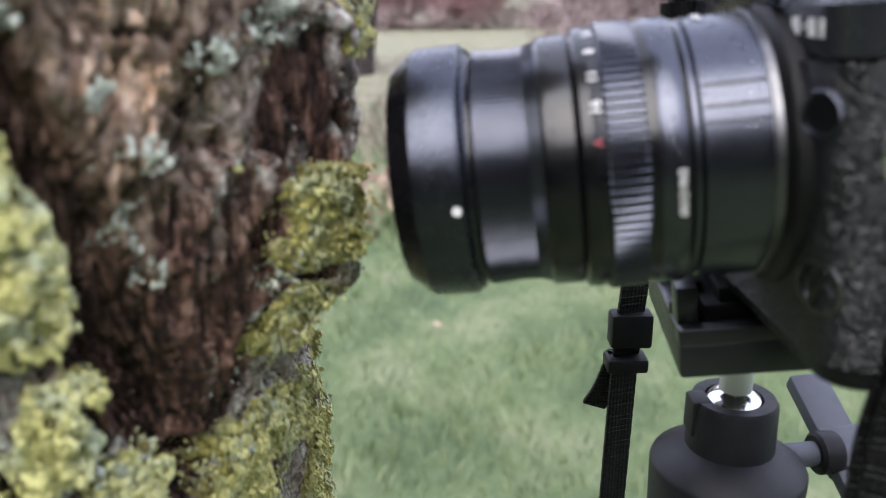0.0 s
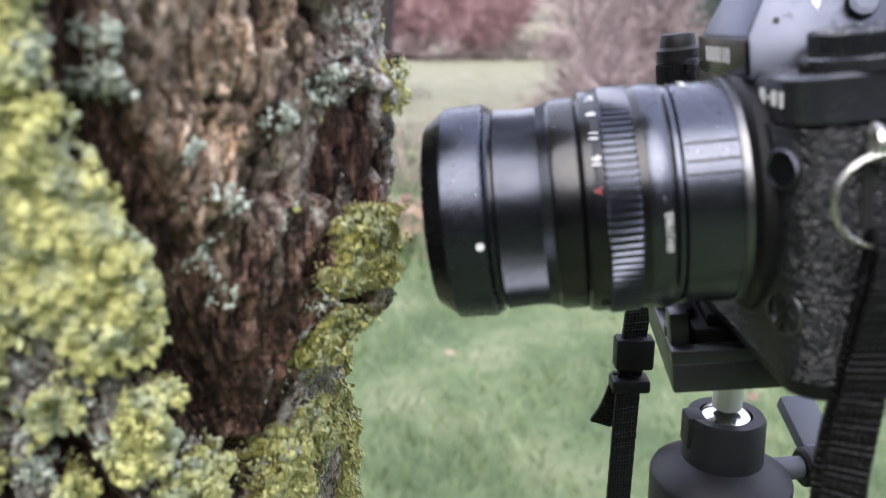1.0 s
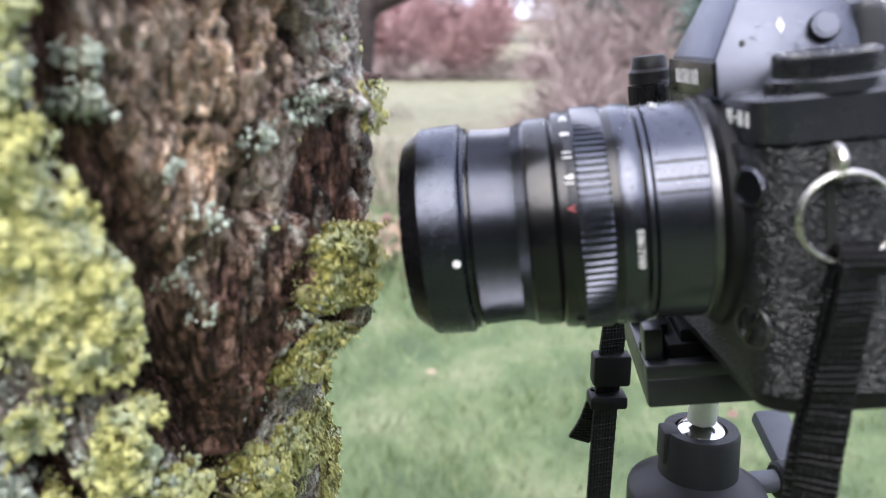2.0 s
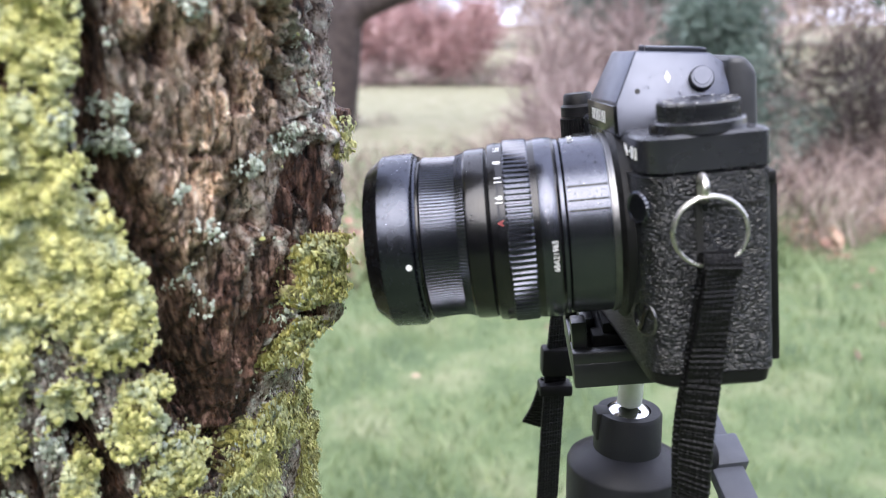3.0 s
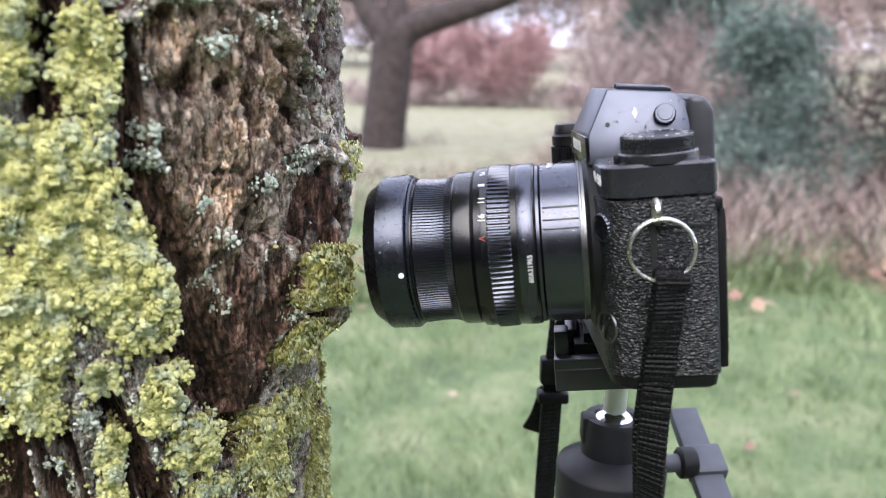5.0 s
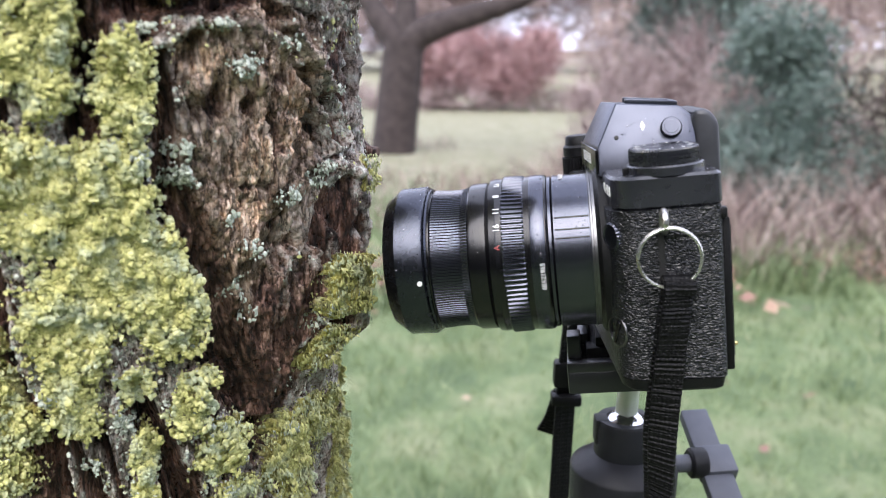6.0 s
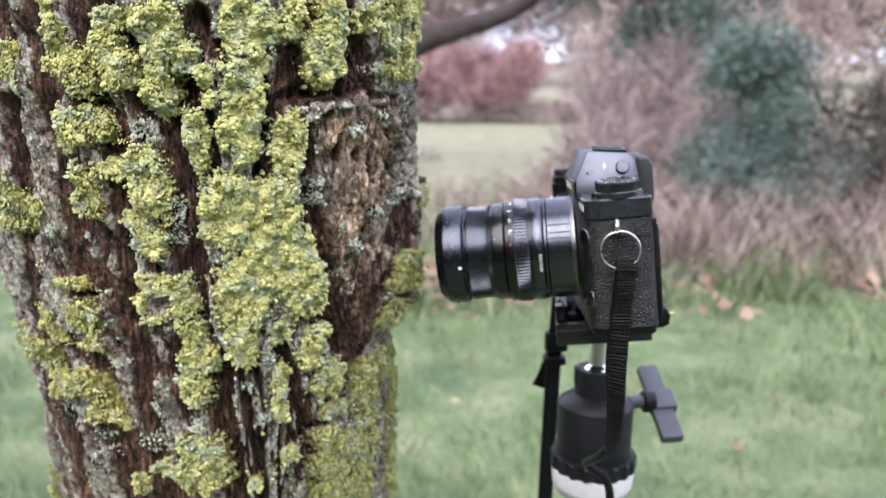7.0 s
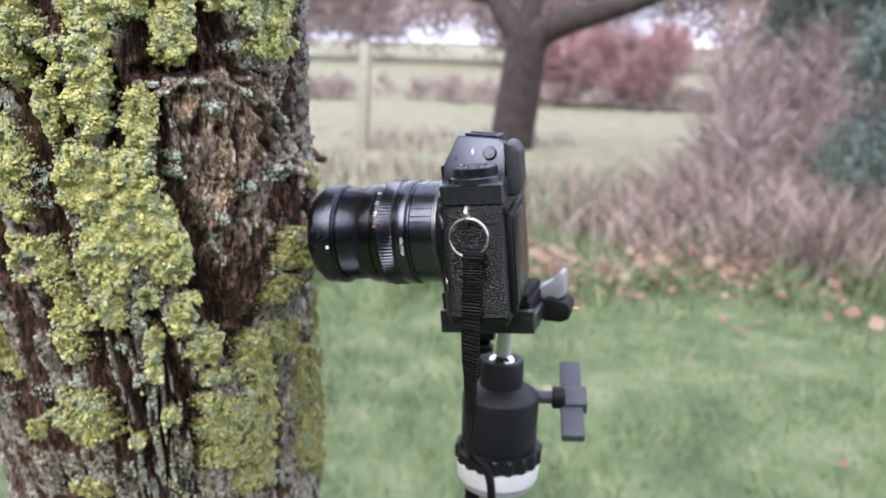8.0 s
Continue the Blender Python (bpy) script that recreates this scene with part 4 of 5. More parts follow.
    part("front_dial", mm(moved(lathe([(-4, 0.2), (-4, 5.6), (4, 5.6), (4, 0.2)], axis="z", teeth=30, depth=0.5, band=(1, 2)), Matrix.Translation((63.5, 48, 25)))), BLACK_METAL, c)
    part("shutter_button", mm(moved(lathe([(0, 0.2), (0, 6.5), (3.5, 6.5), (4.5, 5.5), (7.5, 5.2), (8.2, 4.6), (8.2, 0.2)], 48, "z"), Matrix.Translation((65, 50, 29.5)))), BLACK_METAL, c)
    part("grip", mm(plan_slab(60, 76, 38, 70, -36, 24, (6, 2, 2, 6), 1.5)), LEATHER, c, "leather-grained hand grip", 60)
    # model mark on the shoulder's front corner, as plain bars
    for k, (dy, h, w) in enumerate(((0, 2.7, 1.9), (2.2, 0.6, 0.7), (4.0, 2.7, 1.6), (6.3, 2.7, 0.6))):
        part("mark_bar", mm(skewed(box(74.2, 74.6, -19.6 - 1.7 * dy - w * 0.8, -19.6 - 1.7 * dy + w * 0.8, 25.4 - h * 0.6, 25.4 + h * 0.6))), WHITE_PAINT, c, "white bar of the model mark", 0)
    # terminal cap and focus switch on the front
    cap = lathe([(1.5, 0.2), (1.5, 4.8), (-2.6, 4.8), (-3.2, 4.2), (-2.8, 3.6), (-2.8, 0.2)], teeth=24, depth=0.35, band=(1, 2))
    part("terminal_cap", mm(moved(cap, Matrix.Translation((75.6, -31.2, 10.8)) @ Matrix.Rotation(radians(30), 4, "Z"))), SATIN, c, "round knurled terminal cap", 30)
    part("focus_switch", mm(moved(lathe([(1.5, 0.2), (1.5, 5.2), (-1.5, 5.2), (-1.9, 4.6), (-1.9, 0.2)], 40), Matrix.Translation((75.2, -31.0, -22)) @ Matrix.Rotation(radians(30), 4, "Z"))), SATIN, c, "round focus switch")
    part("switch_rim", mm(moved(lathe(shell([(-1.8, 5.5), (-2.3, 5.4), (-2.4, 5.1)], 4.8), 40), Matrix.Translation((75.2, -31.0, -22)) @ Matrix.Rotation(radians(30), 4, "Z"))), DULL_STEEL, c, "bright rim of the focus switch")
    part("switch_bar", mm(moved(box(-2.9, -1.5, -1.0, 1.0, -4.4, 4.4, 0.4), Matrix.Translation((75.2, -31.0, -22)) @ Matrix.Rotation(radians(30), 4, "Z") @ Matrix.Rotation(radians(25), 4, "X"))), GLOSSY, c)
    for k in range(3):
        part("mark_bar", mm(moved(box(-0.9, -0.4, 0.9 - k * 1.5, 1.6 - k * 1.5, 5.8, 7.6), Matrix.Translation((74.6, -31.6, -22)) @ Matrix.Rotation(radians(38), 4, "Z"))), WHITE_PAINT, c, "", 0)
    # lens, from its front to the mount
    lens = part("lens", mm(lathe(shell([(22, 24.4), (24.6, 27.2), (25.4, 27.4), (30.6, 27.4), (31.0, 27.0), (31.4, 27.4), (32.0, 28.3), (34.2, 28.6), (34.6, 28.4), (44.6, 28.4), (45.4, 28.6), (51.6, 28.6), (52.2, 28.2)], 20), 128)), GLOSSY, c, "glossy black lens barrel", 30)
    part("front_glass", mm(lathe([(10, 0.1), (7.5, 8), (4.5, 15), (1, 20), (4, 20.2), (16, 20.2), (16, 0.1)], 64)), GLOSSY, lens)
    part("lens_hood", mm(lathe([(-6.6, 22.6), (-6.9, 23.2), (-6.8, 23.8), (-1.8, 27.75), (7.2, 27.9), (8.0, 27.6), (8.4, 26.9), (8.4, 22.6)], 128)), HOOD_GREY, lens, "dark metal lens hood with a tapered front", 25)
    part("hood_ring", mm(lathe(shell([(8.3, 26.5), (8.9, 26.9), (9.5, 26.5)], 22), 128)), HOOD_GREY, lens, "thin dark ring")
    part("hood_dot", mm(moved(moved(lathe([(-0.1, 0.02), (-0.1, 0.95), (0.15, 0.95), (0.15, 0.02)], 24, "z"), Matrix.Rotation(radians(90), 4, "X")), Matrix.Rotation(radians(4.2), 4, "X") @ Matrix.Translation((6.6, -27.95, 0)))), WHITE_PAINT, lens, "white alignment dot", 0)
    part("inner_barrel", mm(lathe(shell([(8.0, 25.4), (12, 25.4)], 22), 96)), GLOSSY, lens)
    part("focus_ring", mm(lathe([(10.2, 23), (10.2, 25.4), (10.9, 26.2), (17.5, 25.7), (21.5, 25.8), (24.2, 26.7), (24.9, 26.7), (25.3, 26.2), (25.3, 23)], teeth=150, depth=0.45, band=(2, 4))), SATIN, lens, "finely ribbed focus ring", 25)
    part("aperture_ring", mm(lathe([(36.4, 24), (36.4, 28.7), (36.9, 29.2), (43.6, 29.0), (44.2, 28.5), (44.2, 24)], teeth=96, depth=0.6, band=(2, 3))), SATIN, lens, "coarsely ribbed aperture ring", 25)
    part("rear_band", mm(lathe(shell([(46.2, 28.6), (46.5, 28.75), (51.0, 28.75), (51.3, 28.6)], 22), 128)), SATIN, lens, "satin black band")
    for text, angle, size, mat in (("16", 31.5, 3.1, WHITE_PAINT), ("11", 45, 3.1, WHITE_PAINT), ("8", 59, 3.1, WHITE_PAINT), ("5.6", 74, 2.6, WHITE_PAINT), ("A", 17.7, 2.8, RED_PAINT)):
        part("aperture_number", mm(on_barrel(lettering(text, size), 34.9, angle, 28.66)), mat, lens, "painted aperture number", 0)
    part("serial_number", mm(on_barrel(lettering("68A21965", 2.35), 50.0, -4.5, 28.82)), WHITE_PAINT, lens, "small white serial number", 0)
    for k in range(7):
        part("mark_bar", mm(on_barrel(box(-0.35, 0.35, -0.8, 0.8, 0, 0), 57.5 + (k % 2) * 0.2, 79 + k * 2.3, 28.35)), WHITE_PAINT, lens, "", 0)
    tube_ = part("extension_tube", mm(lathe(shell([(52.2, 27.7), (52.6, 27.9), (53.6, 27.9), (54.0, 27.2), (54.4, 28.0), (66.8, 28.0)], 20), 128)), SATIN, c, "satin black extension tube with moulded flats", 25)
    for ang in (27.5, 21.2, 36.5):
        part("tube_rib", mm(moved(box(54.8, 66.6, -28.25, -27.6, -0.28, 0.28, 0.1), Matrix.Rotation(radians(-ang), 4, "X"))), GLOSSY, tube_)
    part("mount_ring", mm(lathe(shell([(66.8, 28.0), (67.0, 28.4), (67.6, 28.4), (67.8, 28.1), (68.8, 28.1)], 20), 128)), DULL_STEEL, c, "bright metal mount ring")
    part("mount_boss", mm(lathe(shell([(68.8, 28.6), (70.2, 30.6), (73.6, 31.5)], 20), 128)), BLACK_METAL, c)
    # strap lug and split ring
    part("strap_lug", mm(joined(box(88.2, 91.4, -39.0, -37.6, 12.6, 19.2, 0.5), tube([(89.8 + 1.6 * 0, -38 - 3.6 * math.sin(a), 15.8 - 3.2 * math.cos(a)) for a in np.linspace(0, math.pi, 13)], 1.25, 10))), STEEL, c, "bright metal strap lug")
    ring = [tube([(90.6 + (9.9 - 0.2 * k) * math.cos(a), -41.6 - 0.95 * k + 0.03 * (4.6 + 10 * math.sin(a)), 4.6 + (9.7 - 0.2 * k) * math.sin(a)) for a in np.linspace(0, 2 * math.pi, 72, endpoint=False)], 0.5, 10, True) for k in (0, 1)]
    part("split_ring", mm(joined(*ring)), STEEL, c, "round steel split ring")
    build_drops(c)
    return c


def build_drops(c):
    """Fine rain beads on the lens's upper side, the shoulder and the viewfinder housing."""
    rng = np.random.default_rng(61)
    dome = bmesh.new()
    bmesh.ops.create_icosphere(dome, subdivisions=2, radius=1.0)
    pts = np.array([v.co[:] for v in dome.verts])
    tri = np.array([[v.index for v in f.verts] for f in dome.faces])
    dome.free()
    at, up = [], []
    for s0, s1, r, n in ((-1.5, 7.5, 27.85, 70), (25.6, 30.4, 27.45, 16), (46.4, 51, 28.75, 30), (54.6, 66, 28.0, 90)):
        for _ in range(n):
            s, a = rng.uniform(s0, s1), radians(rng.uniform(5, 100))
            d = np.array([0, -math.cos(a), math.sin(a)])
            at.append(d * r + np.array([s, 0, 0]))
            up.append(d)
    for _ in range(90):
        x, z = rng.uniform(80, 103), rng.uniform(32, 47)
        d = np.array([0, -0.933, 0.359])
        at.append(np.array([x, -(15.2 - (z - 29.5) * 0.385), z]))
        up.append(d)
    for _ in range(40):
        at.append(np.array([rng.uniform(76, 106), rng.uniform(-36, -15), 30.4]))
        up.append(np.array([0, 0, 1.0]))
    vs, fs = [], []
    for k, (p, d) in enumerate(zip(at, up)):
        r = 0.16 + 0.26 * rng.uniform(0, 1) ** 2.5
        q = pts * r
        q = q - np.outer(q @ d, d) * 0.45
        vs.append((q + p) * MM)
        fs.append(tri + k * len(pts))
    ob = from_arrays("water_drops", np.concatenate(vs), np.concatenate(fs), WATER, 180)
    ob.parent = c
    tagged(ob, "fine clear rain beads", kind="stuff")


build_camera()


# ---- straps ----
def build_straps():
    s = thing("camera_strap", "black woven nylon strap hanging from the split ring", "strap", Matrix.Translation((0.0875, 0.117, 1.276)))
    def rel(*p):
        return [(x - 0.0875, y - 0.117, z - 1.276) for x, y, z in p]
    line = rel((0.0880, 0.1140, 1.2760), (0.0876, 0.1155, 1.262), (0.0872, 0.1180, 1.244), (0.0872, 0.1205, 1.222), (0.0880, 0.1215, 1.200), (0.0880, 0.1230, 1.183), (0.0855, 0.125, 1.170))
    part("webbing", ribbon(line, 0.0096, 0.0014, 20, 0.00032, lambda t: Vector((1, 0.25 - 3.0 * t * t, 0))), WEBBING, s, "ribbed black webbing", 0)
    back = rel((0.0878, 0.1180, 1.2755), (0.0872, 0.1188, 1.262), (0.0866, 0.1205, 1.244), (0.0862, 0.1235, 1.222), (0.0872, 0.1245, 1.200), (0.0874, 0.1255, 1.183), (0.0855, 0.127, 1.170))
    part("webbing", ribbon(back, 0.0096, 0.0014, 20, 0.00032, lambda t: Vector((1, 0.25 - 3.0 * t * t, 0))), WEBBING, s, "ribbed black webbing", 0)
    top = rel((0.0880, 0.1140, 1.2735), (0.0880, 0.1132, 1.2760), (0.0880, 0.1158, 1.2785), (0.0880, 0.1184, 1.2768), (0.0878, 0.1182, 1.2735))
    part("sewn_end", ribbon(top, 0.0102, 0.0014, 6, 0.0002), WEBBING, s, "turned and sewn strap end", 0)
    loop = rel((0.0855, 0.126, 1.172), (0.0825, 0.135, 1.163), (0.0800, 0.155, 1.150), (0.0810, 0.168, 1.142), (0.0870, 0.167, 1.138), (0.0920, 0.166, 1.134), (0.0955, 0.165, 1.122), (0.0962, 0.166, 1.09), (0.096, 0.167, 1.02))
    part("cord", tube(spline(loop, 10), 0.0026, 10), WEBBING, s, "black cord tied round the tripod collar")
    f = thing("camera_strap", "black strap with a plastic buckle hanging behind the tripod", "strap", Matrix.Translation((0.0745, 0.268, 1.243)))
    def rel2(*p):
        return [(x - 0.079, y - 0.262, z - 1.24) for x, y, z in p]
    part("webbing", ribbon(rel2((0.0830, 0.254, 1.262), (0.0800, 0.262, 1.24), (0.0775, 0.266, 1.20), (0.0760, 0.268, 1.17), (0.0745, 0.268, 1.12), (0.0730, 0.268, 1.05), (0.0725, 0.268, 0.92)), 0.011, 0.0022, 18, 0.0002, lambda t: Vector((1, 0.3, 0))), WEBBING, f, "black webbing", 0)
    b = part("buckle", joined(box(-0.010, 0.006, 0.001, 0.010, -0.066, -0.052, 0.0015), box(-0.011, 0.005, 0.0, 0.011, -0.076, -0.070, 0.0015)), PLASTIC, f, "black plastic slide buckle")
    part("tail", ribbon(rel2((0.0745, 0.270, 1.170), (0.0705, 0.274, 1.153), (0.0665, 0.277, 1.143)), 0.010, 0.0018, 10, 0.0002), WEBBING, f, "loose strap tail", 0)


build_straps()

# ---- the tripod ----
HX, HY = 0.0928, 0.216


def build_tripod():
    t = thing("tripod", "black ball-head tripod with a quick-release clamp under the camera", "tripod", Matrix.Translation((HX, HY, 0)))
    def turned(profile, n=72):
        return lathe(profile, n, "z")
    inv = Matrix.Translation((-HX, -HY, 0)) @ SIT
    def cl(bm):
        return moved(mm(bm), inv)
    clamp = part("clamp", cl(box(54, 109, 12, 70, -62.5, -53, 1.0)), CLAMP_METAL, t, "black quick-release clamp")
    part("side_rail", cl(box(54, 109, 12, 17.5, -53.5, -49, 0.8)), CLAMP_METAL, clamp)
    part("end_rail", cl(box(54, 58.5, 17.7, 70, -53.5, -50, 0.8)), CLAMP_METAL, clamp)
    part("stop", cl(box(54.6, 60, 17, 26, -50.5, -39.5, 0.6)), CLAMP_METAL, clamp)
    part("jaw", cl(box(58.7, 63.5, 30, 52, -53.5, -43.0, 0.8)), CLAMP_METAL, clamp)
    part("camera_plate", cl(joined(box(62, 106, 20, 64, -53, -46, 0.8), box(66, 104, 22, 62, -46.5, -42.3, 0.5))), RUBBER, clamp, "black camera plate")
    part("dovetail_jaw", cl(prism([(54.2, -52.8), (54.2, -47.5), (56.2, -45.2), (61.5, -47.4), (58.8, -52.8)], 26.5, 29.6, 0.5)), CLAMP_METAL, clamp)
    part("dovetail_jaw", cl(prism([(54.2, -52.8), (54.2, -47.5), (56.2, -45.2), (61.5, -47.4), (58.8, -52.8)], 52.5, 69.5, 0.5)), CLAMP_METAL, clamp)
    part("clamp_screw", cl(moved(lathe(shell([(61, 3.0), (62.5, 3.0)], 0.2), 24), Matrix.Translation((0, 40, -47)))), STEEL, clamp)
    part("lever_block", cl(prism([(106, -61), (106, -53), (111, -51), (122, -54), (124, -58), (123, -64), (118, -66), (108, -65)], 46, 66, 0.8)), PLASTIC, clamp)
    part("lever", cl(prism([(104, -52.5), (104, -46.2), (113, -43.2), (118.4, -36.2), (120.5, -37.4), (120.2, -51.2), (116, -53.4)], 52, 66, 0.9)), LEVER_GREY, clamp, "grey release lever")
    part("lever_pin", cl(moved(lathe(shell([(121, 0.8), (127.5, 0.8)], 0.1), 16), Matrix.Translation((0, 58, -60.5)))), BRASS, clamp, "brass pin")
    part("stem", tube([(0.0, 0, 1.1875), (0.0015, 0.001, 1.2145)], 0.0050, 28), STEM_METAL, t, "bright metal stem")
    ball = bmesh.new()
    bmesh.ops.create_uvsphere(ball, u_segments=40, v_segments=24, radius=0.0105)
    part("ball", moved(ball, Matrix.Translation((0, 0, 1.1790))), CHROME, t, "polished ball", 180)
    head = part("head", turned([(1.1255, 0.012), (1.1255, 0.0240), (1.1610, 0.0246), (1.1625, 0.0240), (1.1675, 0.0165), (1.1687, 0.0140), (1.1840, 0.0136), (1.1855, 0.0128), (1.1855, 0.0090), (1.1775, 0.0098), (1.1695, 0.0098)]), HEAD_PAINT, t, "matt dark ball-head housing", 40)
    # solid dark block in place of a shaded notch
    part("slot", box(-0.0143, -0.008, -0.0045, 0.0045, 1.1735, 1.1858, 0.001), DARK, head)
    part("collar", lathe([(1.1170, 0.014), (1.1170, 0.0268), (1.1187, 0.0282), (1.1260, 0.0282), (1.1275, 0.0270), (1.1275, 0.014)], axis="z", teeth=18, depth=0.0018, band=(1, 3)), HEAD_PAINT, t, "scalloped black collar", 30)
    part("white_ring", turned([(1.1060, 0.012), (1.1060, 0.0262), (1.1160, 0.0272), (1.1171, 0.0268), (1.1171, 0.012)]), WHITE_RING, t, "white plastic ring", 40)
    part("grey_cone", turned([(1.0955, 0.010), (1.0955, 0.0165), (1.1010, 0.0240), (1.1061, 0.0246), (1.1061, 0.010)]), GREY_RING, t, "grey plastic base", 40)
    part("centre_column", turned([(0.45, 0.004), (0.45, 0.0108), (1.0960, 0.0108), (1.0960, 0.004)], 40), LILAC, t, "lilac centre column", 40)
    part("spider", turned([(0.80, 0.008), (0.80, 0.030), (0.86, 0.034), (0.88, 0.022), (0.88, 0.008)], 48), PLASTIC, t)
    for k in range(3):
        a = radians(50 + 120 * k)
        leg = part("leg", tube([(0.03 * math.cos(a), 0.03 * math.sin(a), 0.83), (0.42 * math.cos(a), 0.42 * math.sin(a), 0.0)], 0.012, 16, taper=0.008), PLASTIC, t)
        foot = bmesh.new()
        bmesh.ops.create_uvsphere(foot, u_segments=16, v_segments=8, radius=0.014)
        part("rubber_foot", moved(foot, Matrix.Translation((0.42 * math.cos(a), 0.42 * math.sin(a), 0.004))), RUBBER, leg, "", 180)
    # locking knob, its cross bar turned aslant
    kx = Matrix.Translation((0, 0, 1.1580))
    part("knob_shaft", moved(lathe(shell([(0.022, 0.0042), (0.036, 0.0042)], 0.0005), 24), Matrix.Translation((0, 0.004, 1.1590)) @ Matrix.Rotation(radians(8), 4, "Z")), KNOB_GREY, t, "grey knob shaft")
    knob = part("locking_knob", moved(lathe(shell([(0.0325, 0.0060), (0.0335, 0.0072), (0.0395, 0.0072), (0.0405, 0.0066)], 0.0005), 32), Matrix.Translation((0, 0.004, 1.1590)) @ Matrix.Rotation(radians(8), 4, "Z")), PLASTIC, t, "dark knob hub")
    d = (Vector((0.134, 0.243, 1.1705)) - Vector((0.141, 0.186, 1.142))).normalized()
    w = Vector((1, 0, 0)) - d * d.x
    w.normalize()
    n = d.cross(w)
    m = Matrix((w, d, n)).transposed().to_4x4()
    m.translation = Vector((0.0445, 0.0130, 1.1570))
    bar = joined(box(-0.0068, 0.0068, 0.002, 0.031, -0.0030, 0.0034, 0.0012), box(-0.0072, 0.0072, -0.0315, 0.002, -0.0030, 0.0034, 0.0012), box(-0.0076, 0.0098, -0.0085, 0.0075, -0.0052, 0.0044, 0.0016))
    part("wing_bar", moved(bar, m), KNOB_GREY, knob, "grey wing bar")


build_tripod()


# ---- the meadow behind: blades, brush, trees ----
def blades(rng, x, y, high, wide, lean):
    """Thin bent blades that stand on the ground at x, y; each three faces of its own."""
    n = len(x)
    z = ground_height(x, y)
    a, b = rng.uniform(0, 2 * np.pi, n), rng.uniform(0, 2 * np.pi, n)
    side = np.stack([np.cos(a), np.sin(a), np.zeros(n)], -1) * (wide / 2)[:, None]
    way = np.stack([np.cos(b), np.sin(b), np.zeros(n)], -1) * (lean * high)[:, None]
    p0 = np.stack([x, y, z - 0.01], -1)
    up = np.array([0, 0, 1.0])
    p1 = p0 + up * (high * 0.55)[:, None] + way * 0.35
    p2 = p0 + up * high[:, None] + way
    v = np.stack([p0 - side, p0 + side, p1 - side * 0.8, p1 + side * 0.8, p2], 1)
    f = (np.arange(n) * 5)[:, None, None] + np.array([(0, 1, 3), (0, 3, 2), (2, 3, 4)])[None]
    return v.reshape(-1, 3), f.reshape(-1, 3)


def build_grass():
    rng = np.random.default_rng(11)
    n = 90000
    y = 1.6 + 6.4 * rng.uniform(0, 1, n) ** 0.8
    x = (rng.uniform(-1, 1, n) * 0.85 - 0.1) * (y + 0.6)
    tuft = fbm(x * 2.2, y * 2.2, x * 0, 3, 3)
    keep = rng.uniform(0, 1, n) < 0.35 + 1.1 * (tuft - 0.3)
    x, y, tuft = x[keep], y[keep], tuft[keep]
    v, f = blades(rng, x, y, 0.03 + 0.07 * tuft * rng.uniform(0.5, 1.3, len(x)), rng.uniform(0.003, 0.007, len(x)), rng.uniform(0.2, 1.1, len(x)))
    tagged(from_arrays("grass", v, f, GRASS), "short damp green meadow grass", "grass", kind="stuff")
    n = 600
    y = rng.uniform(2.4, 5.8, n)
    x = rng.uniform(-0.8, 0.8, n) * y
    near = rng.uniform(0, 1, n) < np.where(y > 4.0, 0.9, 0.10)
    x, y = x[near], y[near]
    z = ground_height(x, y) + 0.035
    m = len(x)
    d = rng.normal(0, 1, (m, 3)) * np.array([1, 1, 0.3])
    d /= np.linalg.norm(d, axis=1)[:, None]
    e = np.cross(d, rng.normal(0, 0.25, (m, 3)) + np.array([0, 0, 1]))
    s = rng.uniform(0.015, 0.032, m)[:, None]
    c = np.stack([x, y, z], -1)
    v = np.stack([c - d * s, c - d * s * 0.2 + e * s * 0.6, c + d * s, c - d * s * 0.2 - e * s * 0.6], 1).reshape(-1, 3)
    f = (np.arange(m) * 4)[:, None, None] + np.array([(0, 1, 2), (0, 2, 3)])[None]
    tagged(from_arrays("fallen_leaves", v, f.reshape(-1, 3), FALLEN), "brown fallen leaves lying in the grass", "leaves", kind="stuff")


